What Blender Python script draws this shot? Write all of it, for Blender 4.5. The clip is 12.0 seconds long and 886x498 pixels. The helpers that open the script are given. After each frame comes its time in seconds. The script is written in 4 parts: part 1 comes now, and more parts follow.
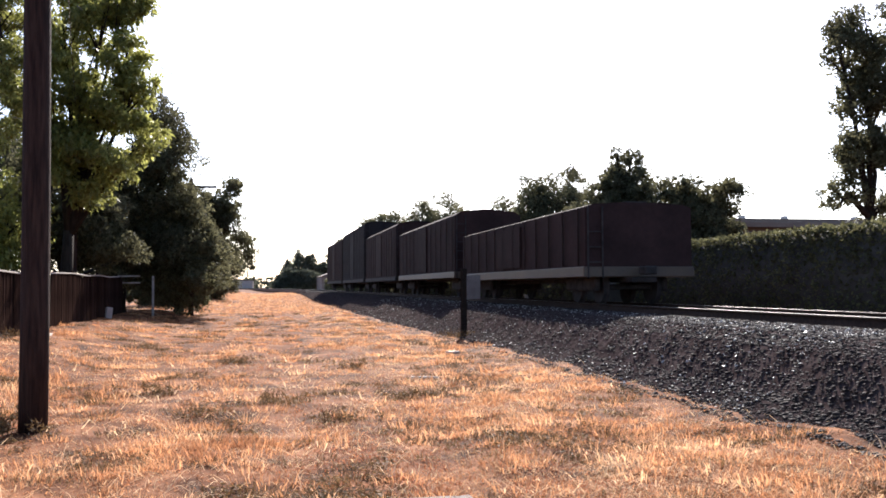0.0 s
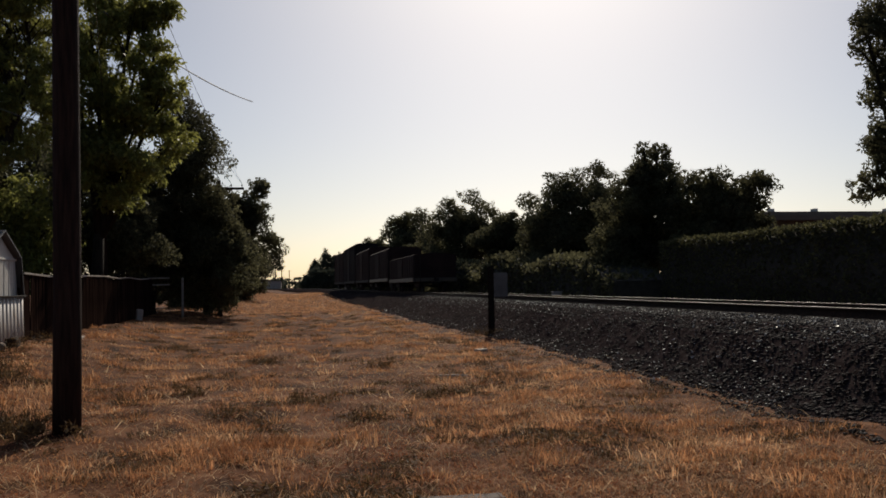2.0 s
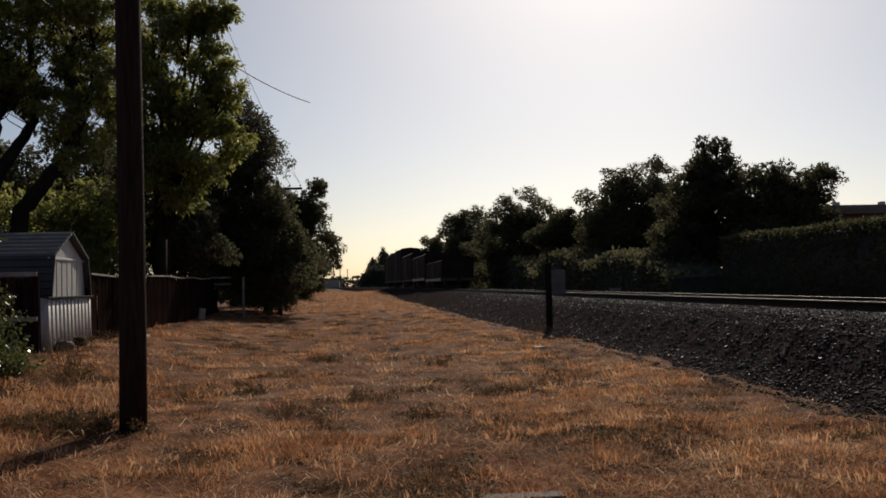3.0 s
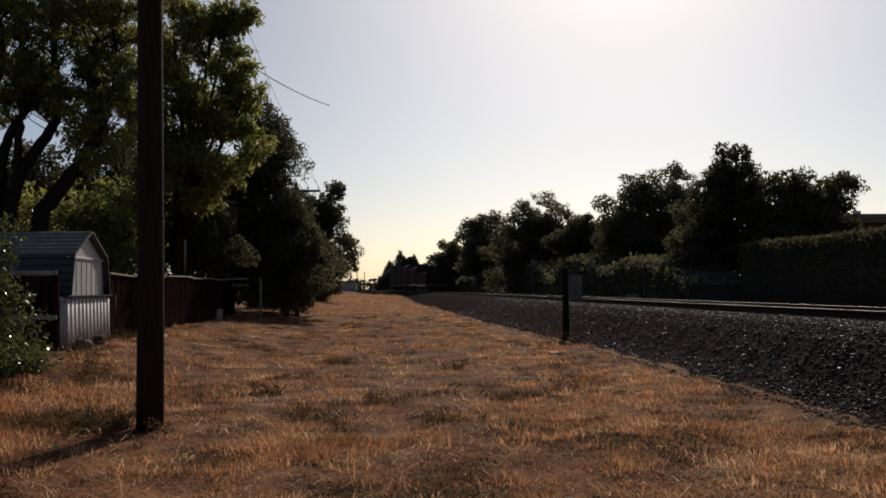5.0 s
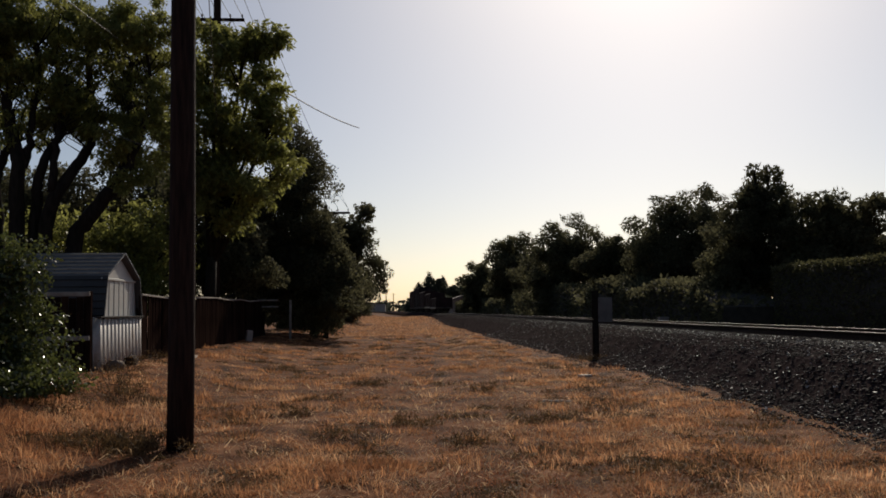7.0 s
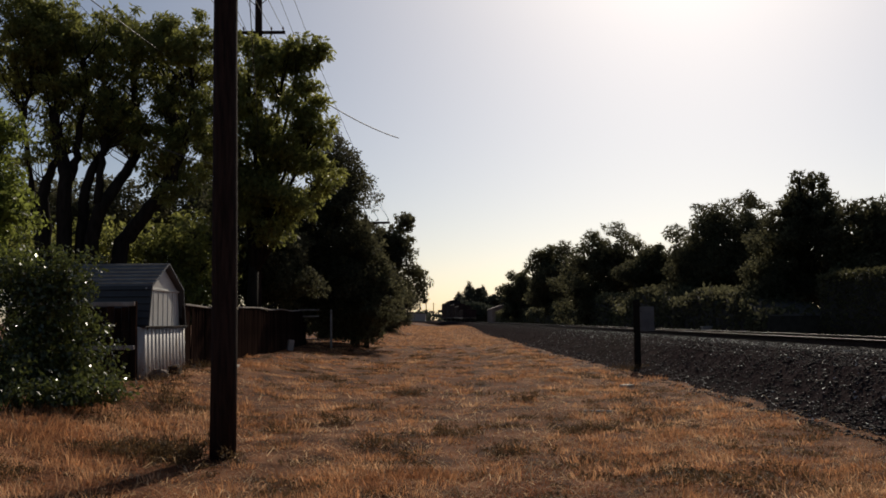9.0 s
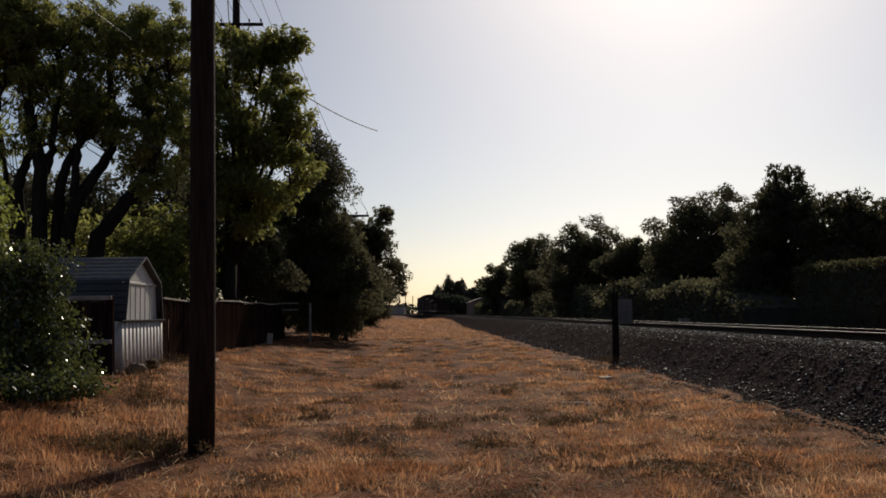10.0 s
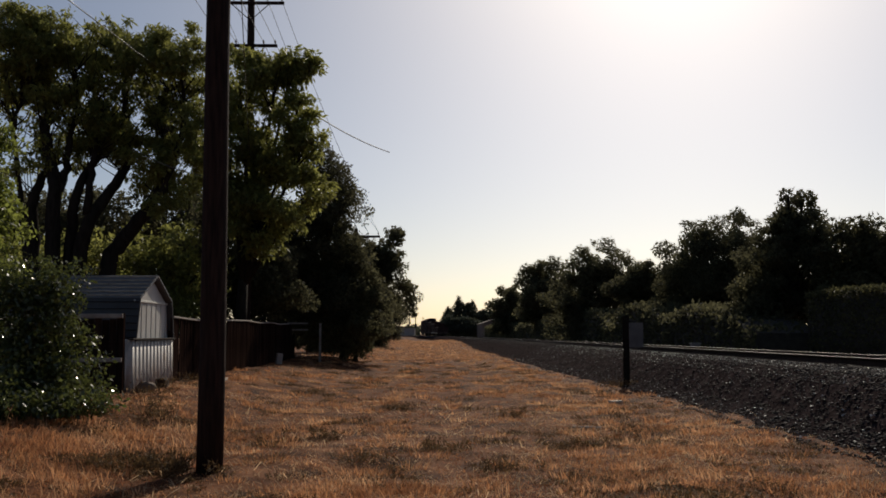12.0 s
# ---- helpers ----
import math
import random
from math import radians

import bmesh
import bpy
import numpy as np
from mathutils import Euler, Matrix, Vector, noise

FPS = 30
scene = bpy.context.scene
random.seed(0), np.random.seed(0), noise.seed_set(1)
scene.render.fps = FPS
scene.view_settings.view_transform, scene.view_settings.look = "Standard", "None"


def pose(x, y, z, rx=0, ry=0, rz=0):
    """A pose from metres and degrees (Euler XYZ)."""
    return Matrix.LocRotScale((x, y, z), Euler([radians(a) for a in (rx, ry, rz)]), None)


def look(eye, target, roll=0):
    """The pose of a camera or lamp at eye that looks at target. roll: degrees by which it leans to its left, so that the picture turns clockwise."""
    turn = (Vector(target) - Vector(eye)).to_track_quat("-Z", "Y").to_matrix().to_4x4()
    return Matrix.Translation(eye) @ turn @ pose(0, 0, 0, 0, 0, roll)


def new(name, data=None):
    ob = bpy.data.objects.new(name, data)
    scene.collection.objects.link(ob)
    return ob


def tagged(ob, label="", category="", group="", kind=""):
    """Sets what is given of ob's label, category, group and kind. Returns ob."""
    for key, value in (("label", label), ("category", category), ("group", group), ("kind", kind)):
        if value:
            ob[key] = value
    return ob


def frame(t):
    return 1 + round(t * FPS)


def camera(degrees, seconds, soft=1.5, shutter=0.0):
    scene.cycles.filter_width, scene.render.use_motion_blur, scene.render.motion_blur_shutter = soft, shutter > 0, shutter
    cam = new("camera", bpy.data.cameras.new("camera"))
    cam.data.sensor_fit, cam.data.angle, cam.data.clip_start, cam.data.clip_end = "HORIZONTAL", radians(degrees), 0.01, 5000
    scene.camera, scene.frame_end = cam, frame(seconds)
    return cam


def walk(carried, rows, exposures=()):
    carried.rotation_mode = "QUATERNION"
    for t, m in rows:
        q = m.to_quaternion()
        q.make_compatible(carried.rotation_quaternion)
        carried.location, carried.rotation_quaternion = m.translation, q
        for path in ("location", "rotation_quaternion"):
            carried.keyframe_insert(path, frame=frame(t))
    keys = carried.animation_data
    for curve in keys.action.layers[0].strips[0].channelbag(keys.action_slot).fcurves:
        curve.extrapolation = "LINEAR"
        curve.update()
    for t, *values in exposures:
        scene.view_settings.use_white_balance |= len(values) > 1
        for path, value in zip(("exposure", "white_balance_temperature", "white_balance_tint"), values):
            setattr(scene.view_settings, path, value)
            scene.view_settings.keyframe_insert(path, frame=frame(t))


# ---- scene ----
cam = camera(51, 12.0, soft=1.7)
PATH = [
    (0, pose(0, 0, 1.6, 92.31, 0.22, -10.83)),
    (0.1, pose(0, 0, 1.6, 92.54, 0.20, -9.45)),
    (0.2, pose(0, 0, 1.6, 92.80, 0.20, -8.88)),
    (0.3, pose(0, 0, 1.6, 92.90, 0.20, -9.22)),
    (0.4, pose(0, 0, 1.6, 92.50, 0.20, -9.30)),
    (0.5, pose(0, 0, 1.6, 92.26, 0.17, -9.09)),
    (0.7, pose(0, 0, 1.6, 92.16, 0.38, -9.35)),
    (1, pose(0, 0, 1.6, 92.01, 0.61, -8.74)),
    (1.5, pose(0, 0, 1.6, 92.04, 0.95, -9.27)),
    (2, pose(0, 0, 1.6, 92.21, 0.96, -9.16)),
    (2.5, pose(0, 0, 1.6, 91.80, 1.40, -7.42)),
    (3, pose(0, 0, 1.6, 92.14, 1.35, -5.63)),
    (3.2, pose(0, 0, 1.6, 91.92, 1.31, -5.41)),
    (4.8, pose(0, 0, 1.6, 91.96, 0.52, -5.02)),
    (5, pose(0, 0, 1.6, 92.40, 0.58, -4.60)),
    (5.5, pose(0, 0, 1.6, 93.16, 0.68, -4.75)),
    (6, pose(0, 0, 1.6, 93.63, 0.94, -4.43)),
    (6.5, pose(0, 0, 1.6, 93.71, 0.81, -3.49)),
    (7, pose(0, 0, 1.6, 93.76, 0.45, -2.82)),
    (7.5, pose(0, 0, 1.6, 93.99, 0.30, -1.01)),
    (7.7, pose(0, 0, 1.6, 94.02, 0.09, -0.81)),
    (9.3, pose(0, 0, 1.6, 94.39, 0.54, -0.31)),
    (9.5, pose(0, 0, 1.6, 94.36, 0.60, -0.91)),
    (10, pose(0, 0, 1.6, 93.92, 0.66, -1.63)),
    (10.5, pose(0, 0, 1.6, 94.07, 0.74, -1.76)),
    (11, pose(0, 0, 1.6, 94.04, 0.26, -1.49)),
    (11.5, pose(0, 0, 1.6, 94.57, 0.38, -1.66)),
    (12, pose(0, 0, 1.6, 95.25, 0.05, -1.01)),
]
# the phone's exposure settles during the first second and a half
EXPOSURES = [(t, stops, 6550 - 600 * max(0, 1 - t), 8 + 4 * max(0, 1 - t)) for t, stops in ((0, 1.55), (0.2, 1.3), (0.4, 0.85), (0.8, 0.08), (1.0, -0.35), (1.2, -0.62), (1.5, -0.77), (2.5, -0.75), (12, -0.74))]
walk(cam, PATH, EXPOSURES)

# ---------------------------------------------------------------- sky and sun
SUN_AZIMUTH, SUN_HEIGHT = 16.0, 33.0   # degrees, azimuth from +y towards +x
world = bpy.data.worlds.new("world")
scene.world = world
world.use_nodes = True
wn = world.node_tree
sky = wn.nodes.new("ShaderNodeTexSky")
sky.sky_type = 'NISHITA'
sky.sun_disc = False
sky.sun_elevation = radians(SUN_HEIGHT)
sky.sun_rotation = radians(SUN_AZIMUTH)
sky.dust_density = 1.2
sky.air_density = 0.7
sky.ozone_density = 0.6
wn.links.new(sky.outputs[0], wn.nodes["Background"].inputs[0])
wn.nodes["Background"].inputs[1].default_value = 0.108

sun_data = bpy.data.lights.new("sun", 'SUN')
sun_data.energy = 5.0
sun_data.angle = radians(0.53)
sun_data.color = (1.0, 0.9, 0.76)
sun = new("sun", sun_data)
sun_way = Vector((math.sin(radians(SUN_AZIMUTH)) * math.cos(radians(SUN_HEIGHT)),
                  math.cos(radians(SUN_AZIMUTH)) * math.cos(radians(SUN_HEIGHT)),
                  math.sin(radians(SUN_HEIGHT))))
sun.matrix_world = look(sun_way * 50, (0, 0, 0))


# ---------------------------------------------------------------- materials
def material(name, colors, scale=3.0, rough=0.8, metal=0.0, bump=0.0, bump_scale=30.0, stretch=(1, 1, 1),
             per="", spread=0.25, detail=6.0, fine=0.0, specular=0.5):
    """Noise between the colours at one scale, fine grain at a second, an optional spread of lightness
    per object ("object") or per loose piece ("island"), and a bump."""
    m = bpy.data.materials.new(name)
    m.use_nodes = True
    n, l = m.node_tree.nodes, m.node_tree.links
    b = n["Principled BSDF"]
    tc = n.new("ShaderNodeTexCoord")
    mp = n.new("ShaderNodeMapping")
    mp.inputs["Scale"].default_value = stretch
    l.new(tc.outputs["Object"], mp.inputs[0])
    no = n.new("ShaderNodeTexNoise")
    no.inputs["Scale"].default_value = scale
    no.inputs["Detail"].default_value = detail
    l.new(mp.outputs[0], no.inputs["Vector"])
    ra = n.new("ShaderNodeValToRGB")
    ra.color_ramp.elements[0].position = 0.3
    ra.color_ramp.elements[1].position = 0.7
    while len(ra.color_ramp.elements) < len(colors):
        ra.color_ramp.elements.new(0.5)
    for i, c in enumerate(colors):
        e = ra.color_ramp.elements[i]
        e.position = 0.3 + 0.4 * i / (len(colors) - 1)
        e.color = (*c, 1)
    l.new(no.outputs["Fac"], ra.inputs[0])
    out = ra.outputs[0]
    if fine:
        f = n.new("ShaderNodeTexNoise")
        f.inputs["Scale"].default_value = scale * 12
        f.inputs["Detail"].default_value = 4
        l.new(mp.outputs[0], f.inputs["Vector"])
        mr = n.new("ShaderNodeMapRange")
        mr.inputs["To Min"].default_value = 1 - fine
        mr.inputs["To Max"].default_value = 1 + fine
        l.new(f.outputs["Fac"], mr.inputs["Value"])
        hs = n.new("ShaderNodeHueSaturation")
        l.new(mr.outputs[0], hs.inputs["Value"])
        l.new(out, hs.inputs["Color"])
        out = hs.outputs[0]
    if per:
        if per == "object":
            r = n.new("ShaderNodeObjectInfo").outputs["Random"]
        else:
            r = n.new("ShaderNodeNewGeometry").outputs["Random Per Island"]
        mr = n.new("ShaderNodeMapRange")
        mr.inputs["To Min"].default_value = 1 - spread
        mr.inputs["To Max"].default_value = 1 + spread
        l.new(r, mr.inputs["Value"])
        hs = n.new("ShaderNodeHueSaturation")
        l.new(mr.outputs[0], hs.inputs["Value"])
        l.new(out, hs.inputs["Color"])
        out = hs.outputs[0]
    l.new(out, b.inputs["Base Color"])
    b.inputs["Roughness"].default_value = rough
    b.inputs["Metallic"].default_value = metal
    b.inputs["Specular IOR Level"].default_value = specular
    if bump:
        bn = n.new("ShaderNodeTexNoise")
        bn.inputs["Scale"].default_value = bump_scale
        bn.inputs["Detail"].default_value = 5
        l.new(mp.outputs[0], bn.inputs["Vector"])
        bu = n.new("ShaderNodeBump")
        bu.inputs["Strength"].default_value = bump
        bu.inputs["Distance"].default_value = 0.02
        l.new(bn.outputs["Fac"], bu.inputs["Height"])
        l.new(bu.outputs[0], b.inputs["Normal"])
    return m


def leaf_material(name, colors, through_share=0.35, rough=0.5, scale=0.7, gloss=0.15, glow=1.0):
    """A leaf: gloss, scattered light, and light let through (glow: how much stronger than what it throws back); varied leaf by leaf."""
    m = material(name, colors, scale=scale, rough=rough, per="island", spread=0.4, specular=gloss)
    n, l = m.node_tree.nodes, m.node_tree.links
    b, out = n["Principled BSDF"], n["Material Output"]
    src = b.inputs["Base Color"].links[0].from_socket
    tr = n.new("ShaderNodeBsdfTranslucent")
    lit = n.new("ShaderNodeHueSaturation")
    lit.inputs["Hue"].default_value = 0.49 if glow > 1 else 0.5
    lit.inputs["Value"].default_value = glow
    l.new(src, lit.inputs["Color"])
    l.new(lit.outputs[0], tr.inputs["Color"])
    mix = n.new("ShaderNodeMixShader")
    mix.inputs[0].default_value = through_share
    l.new(b.outputs[0], mix.inputs[1])
    l.new(tr.outputs[0], mix.inputs[2])
    l.new(mix.outputs[0], out.inputs[0])
    return m


M_SOIL = material("dry_soil", [(0.032, 0.0115, 0.0055), (0.09, 0.034, 0.0145), (0.165, 0.068, 0.031), (0.26, 0.122, 0.058)], scale=1.5, rough=0.95,
                  bump=1.0, bump_scale=7, fine=0.45, detail=9, specular=0.08)
M_STRAW = leaf_material("dry_grass", [(0.34, 0.148, 0.068), (0.60, 0.30, 0.142), (0.88, 0.56, 0.32)], 0.5, 0.8, 0.9)
M_LITTER = leaf_material("cut_straw", [(0.5, 0.31, 0.16), (0.85, 0.62, 0.39)], 0.5, 0.85, 0.9, 0.05)
M_RUST_GRASS = leaf_material("rusty_grass", [(0.34, 0.11, 0.052), (0.50, 0.195, 0.092)], 0.4, 0.8, 0.8)
M_THATCH = leaf_material("brown_thatch", [(0.20, 0.078, 0.034), (0.44, 0.19, 0.085), (0.74, 0.41, 0.2)], 0.45, 0.9, 1.4, 0.03)
M_WEED = leaf_material("green_brown_weed", [(0.085, 0.05, 0.023), (0.15, 0.092, 0.042)], 0.4, 0.7, 1.0)
M_BALLAST = material("ballast_bed", [(0.022, 0.016, 0.0155), (0.038, 0.028, 0.027), (0.062, 0.047, 0.045)], scale=5, rough=0.85, bump=0.6,
                     bump_scale=22, fine=0.5, specular=0.0)
M_STONE = material("ballast_stone", [(0.023, 0.0172, 0.0165), (0.042, 0.0315, 0.031)], scale=14, rough=0.8, per="island", spread=0.4, fine=0.3, specular=0.12)
# pale stone colour that stands in for sun glints on the ballast
M_GLINT_STONE = material("glint_stone", [(0.16, 0.15, 0.145), (0.32, 0.3, 0.29)], scale=14, rough=0.35, per="island", spread=0.7, fine=0.3)
M_RAIL = material("rail_head_steel", [(0.20, 0.185, 0.18), (0.32, 0.30, 0.29)], scale=20, rough=0.5, metal=1.0)
M_RAIL_WEB = material("rusty_rail", [(0.022, 0.013, 0.01), (0.05, 0.027, 0.018)], scale=12, rough=0.9, fine=0.3, specular=0.1)
M_TIE = material("tarred_timber", [(0.014, 0.011, 0.0095), (0.034, 0.027, 0.022)], scale=6, rough=0.9, stretch=(1, 8, 8), per="object", fine=0.4, specular=0.0)
M_POLE = material("creosoted_pole", [(0.013, 0.0065, 0.005), (0.029, 0.0145, 0.0105), (0.045, 0.024, 0.0165)], scale=5, rough=0.85, stretch=(6, 6, 0.5),
                  bump=0.7, bump_scale=12, fine=0.5, specular=0.15)
M_BARK = material("bark", [(0.013, 0.01, 0.008), (0.034, 0.026, 0.02)], scale=3, rough=0.95, stretch=(3, 3, 0.7), bump=0.9, bump_scale=14, fine=0.4, specular=0.1)
M_FENCE = material("weathered_redwood", [(0.014, 0.0085, 0.007), (0.032, 0.019, 0.015)], scale=4, rough=0.95, stretch=(4, 4, 0.4), per="object",
                   spread=0.35, bump=0.4, bump_scale=20, fine=0.4, specular=0.0)
M_FENCE_CAP = material("grey_fence_cap", [(0.22, 0.18, 0.155), (0.38, 0.33, 0.28)], scale=5, rough=0.9, fine=0.3)
M_PALE_WOOD = material("bleached_wood", [(0.36, 0.29, 0.23), (0.55, 0.46, 0.38)], scale=6, rough=0.8, stretch=(1, 5, 5), fine=0.3)
M_SHED = material("white_shed_sheet", [(0.40, 0.38, 0.35), (0.52, 0.495, 0.46)], scale=1.3, rough=0.55, fine=0.12, bump=0.1)
M_SHED_ROOF = material("grey_shed_roof", [(0.075, 0.075, 0.08), (0.13, 0.13, 0.135)], scale=2, rough=0.45, fine=0.2)
# the shade on the white shed's side is put into this dark colour
M_SHED_SHADE = material("shed_side_shade", [(0.03, 0.028, 0.03), (0.055, 0.052, 0.055)], scale=2, rough=0.6, fine=0.2)
M_TIN = material("corrugated_tin", [(0.38, 0.355, 0.33), (0.5, 0.47, 0.44), (0.4, 0.33, 0.27)], scale=2.2, rough=0.6, metal=0.0, fine=0.2)
M_SIGN = material("sign_back_metal", [(0.1, 0.085, 0.08), (0.15, 0.13, 0.12)], scale=3, rough=0.7, metal=0.0, fine=0.15, specular=0.2)
M_WIRE = material("cable", [(0.10, 0.09, 0.09), (0.20, 0.19, 0.18)], scale=2, rough=0.25, metal=0.7)
M_INSULATOR = material("porcelain", [(0.10, 0.06, 0.04), (0.16, 0.10, 0.07)], scale=9, rough=0.2)
M_STUCCO = material("brown_stucco", [(0.15, 0.11, 0.085), (0.21, 0.155, 0.12)], scale=1.2, rough=0.9, fine=0.15, bump=0.3)
M_ROOF = material("brown_shingle", [(0.085, 0.06, 0.05), (0.15, 0.11, 0.09)], scale=3, rough=0.9, stretch=(1, 1, 4), fine=0.3, bump=0.4)
M_WALL = material("pale_wall", [(0.25, 0.22, 0.2), (0.35, 0.31, 0.28)], scale=1.0, rough=0.9, fine=0.15)
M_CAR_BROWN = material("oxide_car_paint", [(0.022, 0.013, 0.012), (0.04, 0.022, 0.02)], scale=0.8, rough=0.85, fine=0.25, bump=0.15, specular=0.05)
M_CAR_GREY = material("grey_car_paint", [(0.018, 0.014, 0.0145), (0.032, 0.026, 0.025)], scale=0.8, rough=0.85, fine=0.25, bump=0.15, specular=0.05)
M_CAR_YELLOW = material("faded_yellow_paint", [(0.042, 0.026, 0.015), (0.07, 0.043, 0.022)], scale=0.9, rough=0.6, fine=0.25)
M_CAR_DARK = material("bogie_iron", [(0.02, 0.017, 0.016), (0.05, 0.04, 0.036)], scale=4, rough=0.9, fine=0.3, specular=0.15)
M_FOLIAGE = leaf_material("dark_green_leaf", [(0.05, 0.049, 0.029), (0.095, 0.092, 0.047)], 0.5, 0.7, 0.4, 0.06, 1.6)
M_FOLIAGE_OLIVE = leaf_material("olive_leaf", [(0.12, 0.13, 0.038), (0.215, 0.22, 0.062)], 0.6, 0.45, 0.4, 0.25, 1.5)
# greyer than the near leaves: distance haze put into the leaf colour
M_FOLIAGE_HAZED = leaf_material("hazed_far_leaf", [(0.06, 0.065, 0.045), (0.09, 0.095, 0.065)], 0.35, 0.8, 0.1)
M_FOLIAGE_GREEN = leaf_material("fresh_green_leaf", [(0.085, 0.105, 0.024), (0.15, 0.175, 0.04)], 0.6, 0.4, 0.9, 0.25, 1.6)
M_IVY = leaf_material("glossy_shrub_leaf", [(0.034, 0.044, 0.014), (0.072, 0.084, 0.024)], 0.4, 0.24, 0.9, 0.55, 1.6)
M_HEDGE = leaf_material("clipped_hedge_leaf", [(0.045, 0.045, 0.022), (0.08, 0.078, 0.036)], 0.4, 0.65, 0.7, 0.12, 1.8)
M_HEDGE_CORE = material("hedge_twigs", [(0.03, 0.024, 0.018), (0.055, 0.045, 0.032)], scale=4, rough=1.0)


# ---------------------------------------------------------------- mesh helpers
def part(name, bm, mat, parent=None, label="", m=None, smooth=False):
    """Links a bmesh as one mesh object under a thing or part."""
    me = bpy.data.meshes.new(name)
    bm.to_mesh(me)
    bm.free()
    me.materials.append(mat)
    if smooth:
        me.shade_smooth()
    ob = new(name, me)
    if parent is not None:
        ob.parent = parent
    if m is not None:
        ob.matrix_basis = m
    if label:
        ob["label"] = label
    return ob


def share(name, me, parent, m):
    """One more object on an existing mesh."""
    ob = new(name, me)
    ob.parent = parent
    ob.matrix_basis = m
    return ob


def raw(name, verts, faces, mat, parent=None, smooth=False):
    """A mesh from generated arrays; faces all of one size."""
    me = bpy.data.meshes.new(name)
    verts = np.asarray(verts, np.float32)
    faces = np.asarray(faces, np.int32)
    k = faces.shape[1]
    me.vertices.add(len(verts))
    me.vertices.foreach_set("co", verts.ravel())
    me.loops.add(faces.size)
    me.loops.foreach_set("vertex_index", faces.ravel())
    me.polygons.add(len(faces))
    me.polygons.foreach_set("loop_start", np.arange(0, faces.size, k, dtype=np.int32))
    me.update(calc_edges=True)
    me.materials.append(mat)
    if smooth:
        me.shade_smooth()
    ob = new(name, me)
    if parent is not None:
        ob.parent = parent
    return ob


def box(bm, x0, x1, y0, y1, z0, z1, bevel=0.0):
    r = bmesh.ops.create_cube(bm, size=1.0)
    vs = r["verts"]
    for v in vs:
        v.co = Vector(((x0 + x1) / 2 + v.co.x * (x1 - x0), (y0 + y1) / 2 + v.co.y * (y1 - y0), (z0 + z1) / 2 + v.co.z * (z1 - z0)))
    if bevel:
        es = {e for v in vs for e in v.link_edges}
        bmesh.ops.bevel(bm, geom=list(es), offset=bevel, segments=1, affect='EDGES')
    return bm


def boxed(x0, x1, y0, y1, z0, z1, bevel=0.0):
    return box(bmesh.new(), x0, x1, y0, y1, z0, z1, bevel)


def tube(bm, pts, radii, sides=8):
    """A tapered tube along points, closed at both ends."""
    rings = []
    for i, p in enumerate(pts):
        a = Vector(pts[max(i - 1, 0)])
        b = Vector(pts[min(i + 1, len(pts) - 1)])
        d = (b - a).normalized()
        u = d.orthogonal().normalized() if i == 0 else (u - d * u.dot(d)).normalized()
        w = d.cross(u)
        rings.append([bm.verts.new(Vector(p) + (u * math.cos(k * math.tau / sides) + w * math.sin(k * math.tau / sides)) * radii[i]) for k in range(sides)])
    for r0, r1 in zip(rings, rings[1:]):
        for k in range(sides):
            bm.faces.new((r0[k], r0[(k + 1) % sides], r1[(k + 1) % sides], r1[k]))
    bm.faces.new(rings[0][::-1])
    bm.faces.new(rings[-1])
    return bm


def extrude_profile(bm, pts, axis, a, b):
    """A closed profile swept from a to b along x (axis 0) or y (axis 1); pts are (across, z)."""
    def at(p, s):
        return (s, p[0], p[1]) if axis == 0 else (p[0], s, p[1])
    v0 = [bm.verts.new(at(p, a)) for p in pts]
    v1 = [bm.verts.new(at(p, b)) for p in pts]
    k = len(pts)
    for i in range(k):
        bm.faces.new((v0[i], v0[(i + 1) % k], v1[(i + 1) % k], v1[i]))
    bm.faces.new(v0[::-1])
    bm.faces.new(v1)
    bmesh.ops.recalc_face_normals(bm, faces=bm.faces)
    return bm


def empty(name, m=None, **tags):
    ob = new(name)
    if m is not None:
        ob.matrix_basis = m
    return tagged(ob, **tags)


# ---------------------------------------------------------------- ground and track bed
TRACK_X, CURVE_Y, CURVE_R, RAIL_Z = 9.75, 52.0, 4600.0, 1.11


def track_x(y):
    return TRACK_X - max(0.0, y - CURVE_Y) ** 2 / (2 * CURVE_R)


def track_turn(y):
    return max(0.0, y - CURVE_Y) / CURVE_R      # radians to the left


def smooth_step(a, b, x):
    t = min(1.0, max(0.0, (x - a) / (b - a)))
    return t * t * (3 - 2 * t)


def bed_edge(y):
    """How far left of the track's middle the ballast meets the grass; far off the grass creeps up to the rails."""
    e = 4.0 + 1.2 * smooth_step(22, 50, y) - 2.2 * smooth_step(75, 170, y)
    return e + 0.18 * noise.noise((y * 0.45, 3.1, 0)) + 0.12 * noise.noise((y * 1.7, 9.1, 0))


